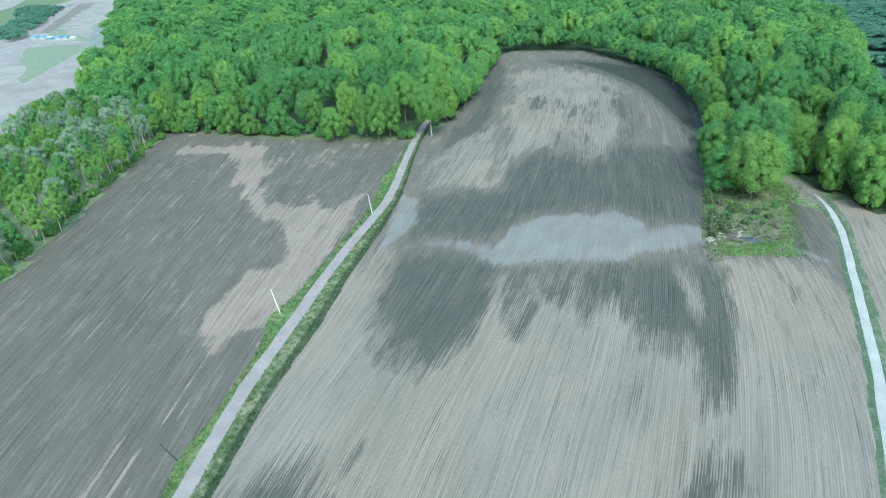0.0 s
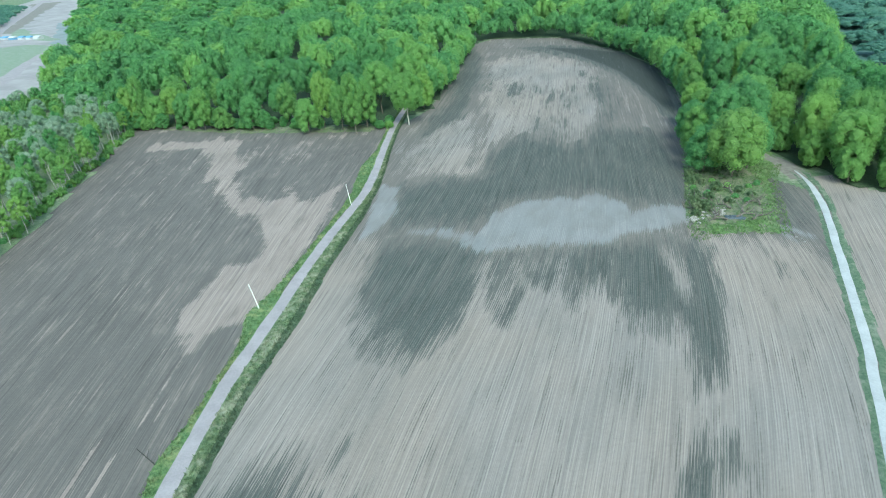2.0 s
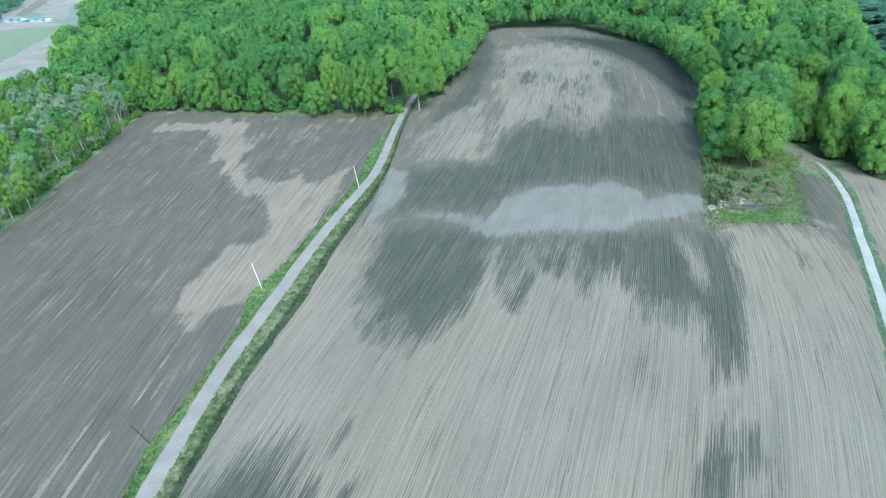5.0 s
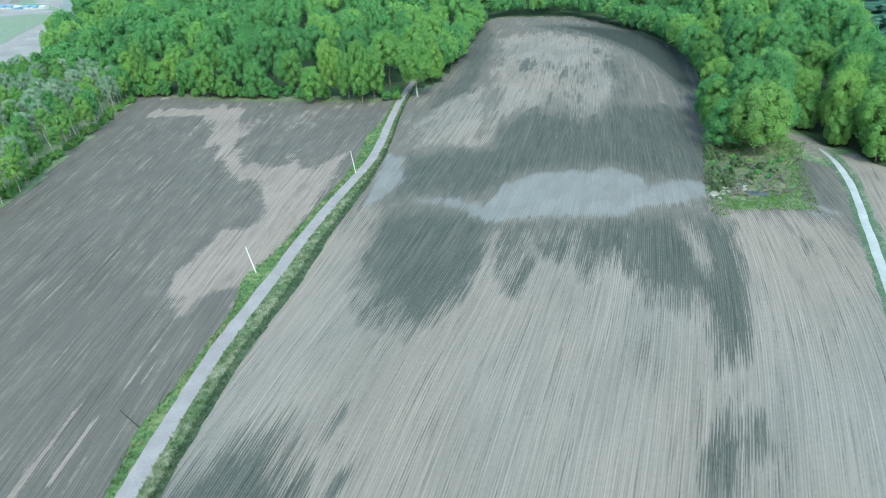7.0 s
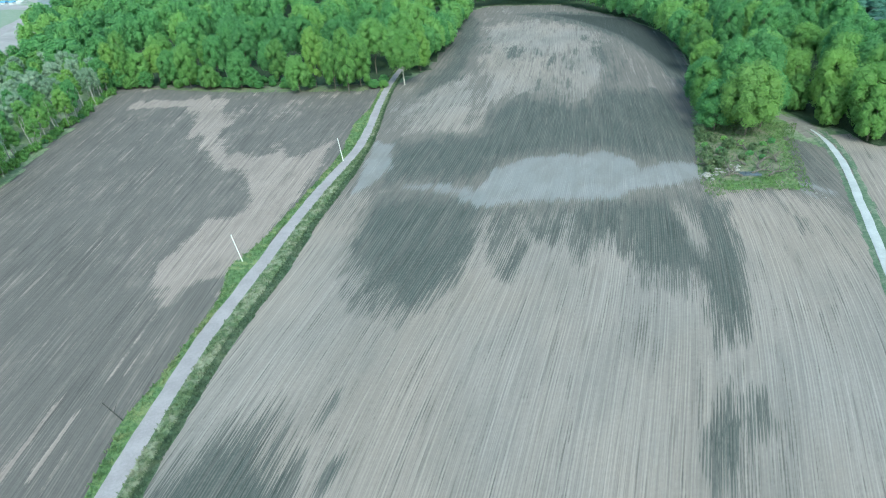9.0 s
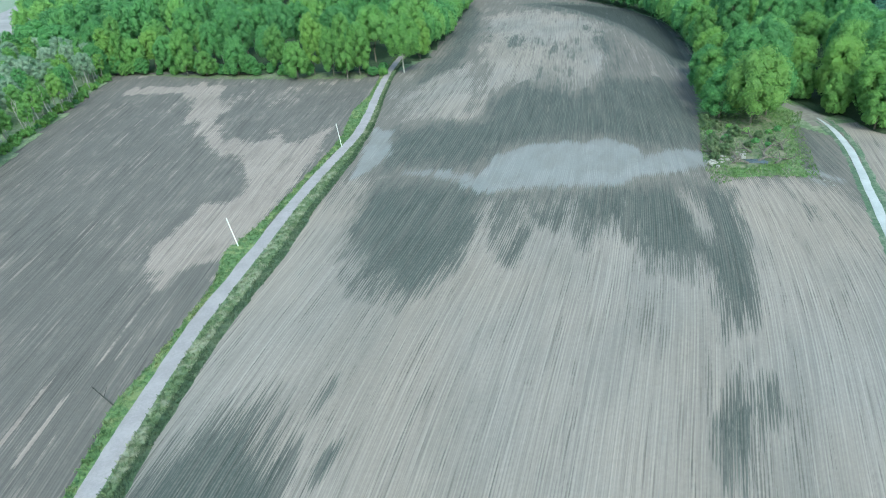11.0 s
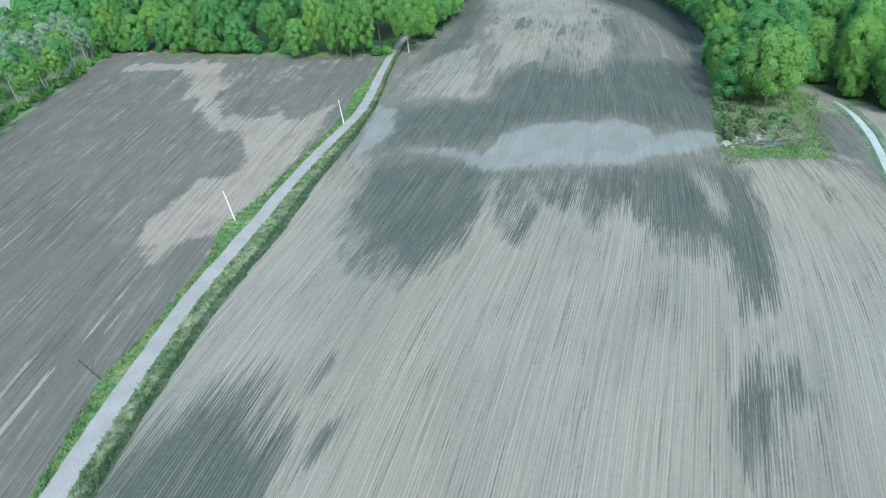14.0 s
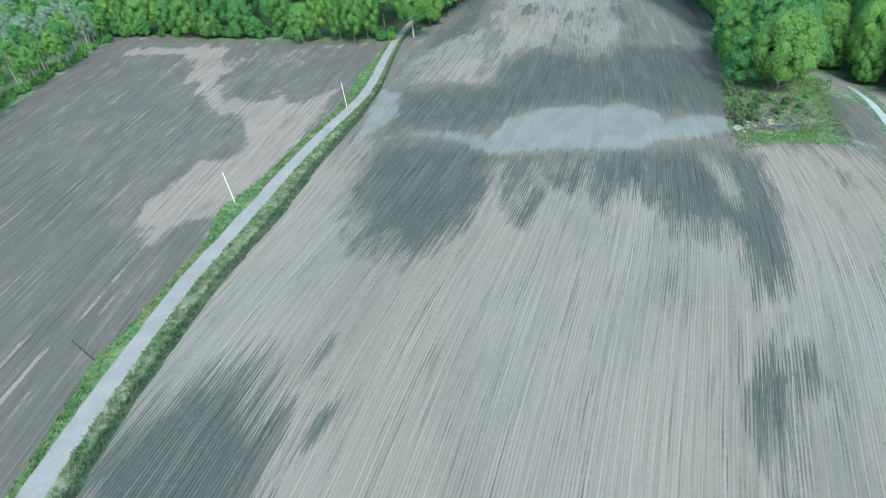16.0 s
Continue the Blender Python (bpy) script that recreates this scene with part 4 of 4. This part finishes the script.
belt = scatter([(-995, 1527), (-992, 1603), (-853, 1462), (-545, 836), (-486, 722), (-560, 800), (-727, 1107)], 15.0, rng, 0.0, 3000)
far_wood("far_tree_belt", [(x, y, rng.uniform(8, 12), rng.uniform(10, 15), 0.5) for x, y in belt], rng, HAZE_LEAF, "belt of trees beside the far lane, leaves tinted for haze")
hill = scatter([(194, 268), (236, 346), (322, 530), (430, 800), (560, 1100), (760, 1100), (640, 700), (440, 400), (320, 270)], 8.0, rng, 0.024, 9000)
far_wood("valley_wood", [(x, y, rng.uniform(6.5, 9) * (1 + 0.002 * (y - 280)), rng.uniform(6, 11), 0.5) for x, y in hill], rng, HAZE_LEAF, "wood in the valley beyond, leaves tinted blue-green for haze", 1)
strip = scatter([(-113, 120), (-113.5, 160), (-119, 195), (-125, 235), (-130, 268), (-186, 330), (-204, 345), (-212, 320), (-202, 290), (-172, 205), (-148, 120)], 6.0, rng)
plant(SCRUBS, strip, rng, "trees of the shelter belt")
# the trees at the corner of the wood and the one beside the track
for x, y, k, turn in ((88.0, 163.0, 4, 100), (84.0, 174.0, 3, 70), (92.5, 176.0, 2, 160), (89.0, 196.0, 5, 20), (98.0, 188.0, 0, 250)):
    copy_thing(OAKS[k], pose(x, y, 0.1, 0, 0, turn))
for x, y, k, turn in ((75.5, 163.0, 2, 10), (78.5, 176.0, 0, 60), (83.0, 190.0, 2, 130), (90.0, 205.0, 0, 200)):
    copy_thing(EDGE_OAKS[k], pose(x, y, 0.1, 0, 0, turn))
tree(78, 7.4, 19, 0.0, 44, 240, 0.26, YELLOW_LEAF, BARK, "broad yellow-green tree at the corner of the wood").matrix_basis = pose(81.0, 157.0, 0.1)
lane_tree = tree(79, 7.2, 19, 0.0, 44, 220, 0.26, BRIGHT_LEAF, BARK, "broad bright green tree at the wood's edge by the lane")
lane_tree.matrix_basis = pose(110.5, 154.0, -0.2, 0, 0, 200) @ Matrix.Diagonal((0.9, 0.9, 0.95, 1.0))
# big crowns standing out along the lane
for x, y, turn, wide, high in ((106.5, 184.0, 40, 0.8, 0.9), (109.5, 169.0, 110, 0.85, 1.05), (119.0, 146.5, 300, 0.85, 1.0), (118.5, 163.0, 75, 0.85, 1.15), (116.0, 176.5, 250, 0.8, 1.2), (130.0, 155.0, 160, 0.9, 1.05)):
    copy_thing(lane_tree, pose(x, y, -0.2, 0, 0, turn) @ Matrix.Diagonal((wide, wide, high, 1.0)))
tree(77, 6.6, 21, 3.2, 40, 220, 0.27, BRIGHT_LEAF, PALE_BARK, "tall bright green tree with a pale bare trunk", 0.3).matrix_basis = pose(-8.3, 240.5, 0.1)


# ---- poles ----
def pole(x, y, height, lean, label):
    root = tagged(new("white_pole"), label, "pole")
    bm = bmesh.new()
    limb(bm, (0, 0, -0.3), (0, 0, height), 0.11, 0.085, 12)
    part("shaft", bm, POLE_PAINT, root)
    bm = bmesh.new()
    limb(bm, (0, 0, height), (0, 0, height + 0.08), 0.11, 0.07, 12)
    part("cap", bm, POLE_PAINT, root)
    root.matrix_basis = pose(x, y, 0.1, 0, -lean, 0)
    return root


pole(-37.9, 108.8, 5.8, 9, "slim white pole standing in the grass verge")
pole(-23.9, 160.5, 6.2, 6, "slim white pole standing beside the gravel track")


# ---- stones, dead wood and small things ----
def stone(seed, r):
    rng = np.random.default_rng(seed)
    bm = bmesh.new()
    bmesh.ops.create_icosphere(bm, subdivisions=2, radius=r)
    sx, sy, sz = rng.uniform(0.7, 1.3), rng.uniform(0.7, 1.2), rng.uniform(0.5, 0.8)
    for v in bm.verts:
        k = 1 + 0.28 * noise.noise(v.co * (1.4 / r) + Vector((seed, 0, 0)))
        v.co = Vector((v.co.x * sx * k, v.co.y * sy * k, v.co.z * sz * k))
    me = bpy.data.meshes.new("stone")
    bm.to_mesh(me)
    bm.free()
    me.materials.append(STONE)
    return tagged(new("stone", me), "pale rounded field stone in a heap", "stone", "cleared field stones")


STONES = [stone(k, r) for k, r in enumerate((0.55, 0.8, 0.45, 1.0))]
rng = np.random.default_rng(8)
heap = [(61.6 + rng.normal(0, 1.1), 132.4 + rng.normal(0, 1.0)) for _ in range(16)] + [(65.0 + rng.normal(0, 1.6), 134.2 + rng.normal(0, 1.1)) for _ in range(20)] \
    + [(68.6 + rng.normal(0, 0.8), 137.0 + rng.normal(0, 1.2)) for _ in range(8)] + [(78.2 + rng.normal(0, 0.5), 119.4 + rng.normal(0, 1.4)) for _ in range(5)]
for i, (x, y) in enumerate(heap):
    m = pose(x, y, 0.12 if x > 76 else 0.3, 0, 0, rng.uniform(0, 360)) @ Matrix.Scale(rng.uniform(0.3, 0.5) if x > 76 else rng.uniform(0.5, 0.9), 4)
    if i < 4:
        STONES[i].matrix_basis = m
    else:
        copy_thing(STONES[i % 4], m)


def fallen_branch(x, y, length, turn, seed, label):
    """A dead bough lying on the ground, with side branches that stick up."""
    rng = np.random.default_rng(seed)
    root = tagged(new("fallen_branch"), label, "branch")
    bm = bmesh.new()
    pts = [Vector((length * k / 5, rng.uniform(-0.3, 0.3), 0.25 + 0.5 * math.sin(k * 0.7))) for k in range(6)]
    for k in range(5):
        limb(bm, pts[k], pts[k + 1], 0.26 - 0.035 * k, 0.24 - 0.04 * k, 7)
    part("bough", bm, DEAD_WOOD, root)
    for k in range(1, 6):
        bm = bmesh.new()
        tip = pts[k] + Vector((rng.uniform(0.3, 1.5), rng.uniform(-1.8, 1.8), rng.uniform(0.6, 2.0)))
        limb(bm, pts[k], tip, 0.09, 0.03, 5)
        limb(bm, pts[k].lerp(tip, 0.6), tip + Vector((rng.uniform(-0.6, 0.6), rng.uniform(-0.6, 0.6), 0.5)), 0.05, 0.02, 4)
        part("twig", bm, DEAD_WOOD, root)
    root.matrix_basis = pose(x, y, 0.2, 0, 0, turn)
    return root


for x, y, length, turn in ((70.0, 131.5, 5.5, 10), (72.5, 133.5, 5.0, 60), (63.5, 136.5, 4.0, 130), (75.0, 138.0, 4.5, 20), (69.0, 142.0, 5.0, 160), (66.5, 134.0, 3.5, 80), (76.0, 146.0, 4.0, 100), (64.5, 131.5, 3.0, 40), (67.5, 130.5, 4.0, 170), (73.0, 129.5, 4.5, 25), (78.5, 137.0, 4.0, 75), (71.0, 136.5, 3.5, 120)):
    fallen_branch(x, y, length, turn, int(x * 7 + y), "grey dead bough with bare twigs on the grass")


def bush(seed, r, h, leafmat, label):
    rng = np.random.default_rng(seed)
    root = tagged(new("bush"), label, "bush")
    v, f, cen = crown_arrays(rng, r, h, -0.2 * h, 12, 40, 0.28)
    bm = bmesh.new()
    for cx, cy, cz, cr in cen[::3]:
        limb(bm, (0, 0, -0.2), (cx, cy, cz), 0.07, 0.02, 5)
    part("stems", bm, DEAD_WOOD, root)
    mesh_object("foliage", v.tolist(), f, leafmat, root)
    return root


BUSHES = [bush(60 + k, r, h, mat, lab) for k, (r, h, mat, lab) in enumerate(((1.7, 2.2, DULL_LEAF, "dull green scrubby bush at the wood's edge"), (1.3, 1.6, LEAF, "low green bush at the wood's edge"), (2.0, 2.6, DULL_LEAF, "loose dull green bush among dead wood"), (1.8, 2.3, BRIGHT_LEAF, "bright green bush at the foot of the shelter belt")))]
rng = np.random.default_rng(12)
where = [(66.0, 139.5), (69.5, 146.0), (73.0, 149.0), (67.0, 147.5), (77.0, 151.0), (64.0, 140.5), (71.5, 154.5), (81.5, 149.0), (70.5, 160.5)]
where += [(64.5, 143.5), (67.8, 151.0), (66.2, 144.5), (72.0, 158.0), (74.5, 155.0), (63.0, 137.5), (78.0, 147.0), (84.5, 150.5), (69.0, 155.5), (72.5, 141.0), (75.5, 143.5), (68.5, 143.0), (79.5, 143.5), (77.0, 140.5), (66.0, 136.8), (62.0, 135.0)]
for t in np.linspace(0, 1, 40):
    where.append((-113.5 - 15 * t + rng.normal(0, 1), 128 + 138 * t + rng.normal(0, 1)))
for i, (x, y) in enumerate(where):
    m = pose(x, y, 0.15, 0, 0, rng.uniform(0, 360))
    if x > 0:
        m = m @ Matrix.Diagonal((0.8, 0.8, rng.uniform(0.65, 0.95), 1.0))
    if i < 3:
        BUSHES[i].matrix_basis = m
    elif x < 0 and i == len(where) - 1:
        BUSHES[3].matrix_basis = m
    else:
        copy_thing(BUSHES[i % 3 if x > 0 else 3 if i % 4 else 1], m)["group"] = "bushes at the wood's edge"

def dropped_sheet(x, y, length, width, turn):
    """A crumpled sheet of plastic lying in folds on the grass."""
    bm = bmesh.new()
    nx, ny, grid = 22, 10, []
    for i in range(nx + 1):
        row = []
        for j in range(ny + 1):
            u, v = i / nx - 0.5, j / ny - 0.5
            edge = 1 + 0.25 * noise.noise((u * 3, v * 3, 4.0))
            h = 0.22 + 0.3 * abs(noise.noise((u * 5, v * 3, 1.0))) + 0.12 * noise.noise((u * 13, v * 9, 2.0))
            row.append(bm.verts.new((u * length * edge, v * width * edge, h * (1 - (2 * u) ** 6) * (1 - (2 * v) ** 6) + 0.12)))
        grid.append(row)
    for i in range(nx):
        for j in range(ny):
            bm.faces.new((grid[i][j], grid[i + 1][j], grid[i + 1][j + 1], grid[i][j + 1]))
    me = bpy.data.meshes.new("plastic_sheet")
    bm.to_mesh(me)
    bm.free()
    me.materials.append(TARP)
    tagged(new("plastic_sheet", me), "crumpled dark blue-grey sheeting dropped on the grass", "sheeting").matrix_basis = pose(x, y, 0.1, 0, 0, turn)


dropped_sheet(69.8, 131.8, 4.4, 2.4, -15)

# a dead stake leaning out of the verge, and the far sheds
stake = tagged(new("leaning_stake"), "thin dark dead stake leaning over the field", "stake")
bm = bmesh.new()
limb(bm, (0, 0, -0.2), (-2.6, 1.2, 2.2), 0.1, 0.06, 6)
part("shaft", bm, DARK_WOOD, stake)
bm = bmesh.new()
limb(bm, (-1.2, 0.55, 1.0), (-0.9, 1.3, 1.9), 0.04, 0.02, 5)
part("twig", bm, DARK_WOOD, stake)
stake.matrix_basis = pose(-43.4, 68.0, 0.1)


def shed(x, y, w, d, h, wall, roof, label):
    root = tagged(new("farm_shed"), label, "shed", "far farm sheds")
    bm = bmesh.new()
    bmesh.ops.create_cube(bm, size=1.0, matrix=Matrix.Translation((0, 0, h / 2)) @ Matrix.Diagonal((w, d, h, 1)))
    part("wall", bm, wall, root)
    bm = bmesh.new()
    a, b = w / 2 + 0.6, d / 2 + 0.6
    v = [bm.verts.new(p) for p in ((-a, -b, h), (a, -b, h), (a, b, h), (-a, b, h), (-a, 0, h + d * 0.25), (a, 0, h + d * 0.25))]
    for q in ((0, 1, 5, 4), (2, 3, 4, 5), (0, 4, 3), (1, 2, 5), (3, 2, 1, 0)):
        bm.faces.new([v[k] for k in q])
    part("roof", bm, roof, root)
    root.matrix_basis = pose(x, y, 0.0, 0, 0, -27)
    return root


for x, y, w, wall, roof, lab in ((-496, 772, 11, WHITE_SHEET, BLUE_SHEET, "farm shed with a blue metal roof"), (-482, 766, 8, WHITE_SHEET, BLUE_SHEET, "small farm shed with a blue metal roof"), (-469, 759, 9, BLUE_SHEET, WHITE_SHEET, "blue farm shed with a pale roof"),
                                 (-455, 753, 8, WHITE_SHEET, BLUE_SHEET, "low farm shed with a blue metal roof"), (-442, 746, 7, WHITE_SHEET, BLUE_SHEET, "small farm shed with a blue metal roof"), (-430, 740, 9, WHITE_SHEET, WHITE_SHEET, "white farm shed with a pale roof")):
    shed(x, y, w, 6.5, 2.2, wall, roof, lab)


# ---- grass tufts on the verges and the corner ----
def tufts(name, spots, rng, size, material, label):
    """Small clumps of bent blades, one mesh."""
    verts, faces = [], []
    for x, y, z in spots:
        for _ in range(4):
            a = rng.uniform(0, 6.2832)
            w, h, out = size * 0.12, size * rng.uniform(0.6, 1.3), size * rng.uniform(0.2, 0.7)
            bx, by = x + rng.normal(0, size * 0.25), y + rng.normal(0, size * 0.25)
            c, q = math.cos(a), math.sin(a)
            n = len(verts)
            verts += [(bx - q * w, by + c * w, z - 0.03), (bx + q * w, by - c * w, z - 0.03), (bx + c * out * 0.5 + q * w, by + q * out * 0.5 - c * w, z + h * 0.7), (bx + c * out, by + q * out, z + h * 0.8)]
            faces += [(n, n + 1, n + 2), (n, n + 2, n + 3)]
    return tagged(mesh_object(name, verts, faces, material), label, "grass", kind="stuff")


rng = np.random.default_rng(21)
step = np.gradient(TRACK, axis=0)
step /= np.linalg.norm(step, axis=1)[:, None]
for name, low, high, reach, size, mat, label, count in (("verge_tufts_west", -4.0, -1.5, WEST_REACH, 0.4, GRASS, "uneven green grass tufts on the verge", 5000), ("verge_tufts_east", 1.6, 3.8, EAST_REACH, 0.45, ROUGH_GRASS, "rough straw-flecked grass tufts on the verge", 7000),
                                                       ("ditch_tufts", 3.7, 5.2, EAST_REACH, 0.34, DITCH, "dark sedge tufts in the ditch, its shade put in the colour", 6500)):
    spots = []
    for k in rng.integers(0, len(TRACK), count):
        o = rng.uniform(low, high)
        far = np.interp(TRACK[k, 1], *zip(*reach))
        o = math.copysign(1.35 + (abs(o) - 1.35) * far, o)
        j = rng.uniform(-1.2, 1.2)
        spots.append((TRACK[k, 0] + step[k, 1] * o + step[k, 0] * j, TRACK[k, 1] - step[k, 0] * o + step[k, 1] * j, 0.12))
    tufts(name, spots, rng, size, mat, label)
corner = [(57, 128), (56, 121.0), (62, 122.4), (71, 122.2), (77.5, 120.2), (82, 131.0), (87, 142.0), (92, 154), (98, 163), (88, 170), (72, 168), (62, 142)]
xs, ys = rng.uniform(55, 99, 7000), rng.uniform(119, 172, 7000)
ok = inside(xs, ys, corner) & (~inside(xs, ys, [(59.5, 132), (66, 128.5), (75, 130), (82, 140), (86, 152), (88, 165), (72, 162), (63, 143)]) | (rng.uniform(size=7000) < 0.25))
tufts("corner_tufts", [(x, y, 0.2) for x, y in zip(xs[ok], ys[ok])], rng, 0.42, FRESH_GRASS, "fresh grass tufts at the corner of the wood")
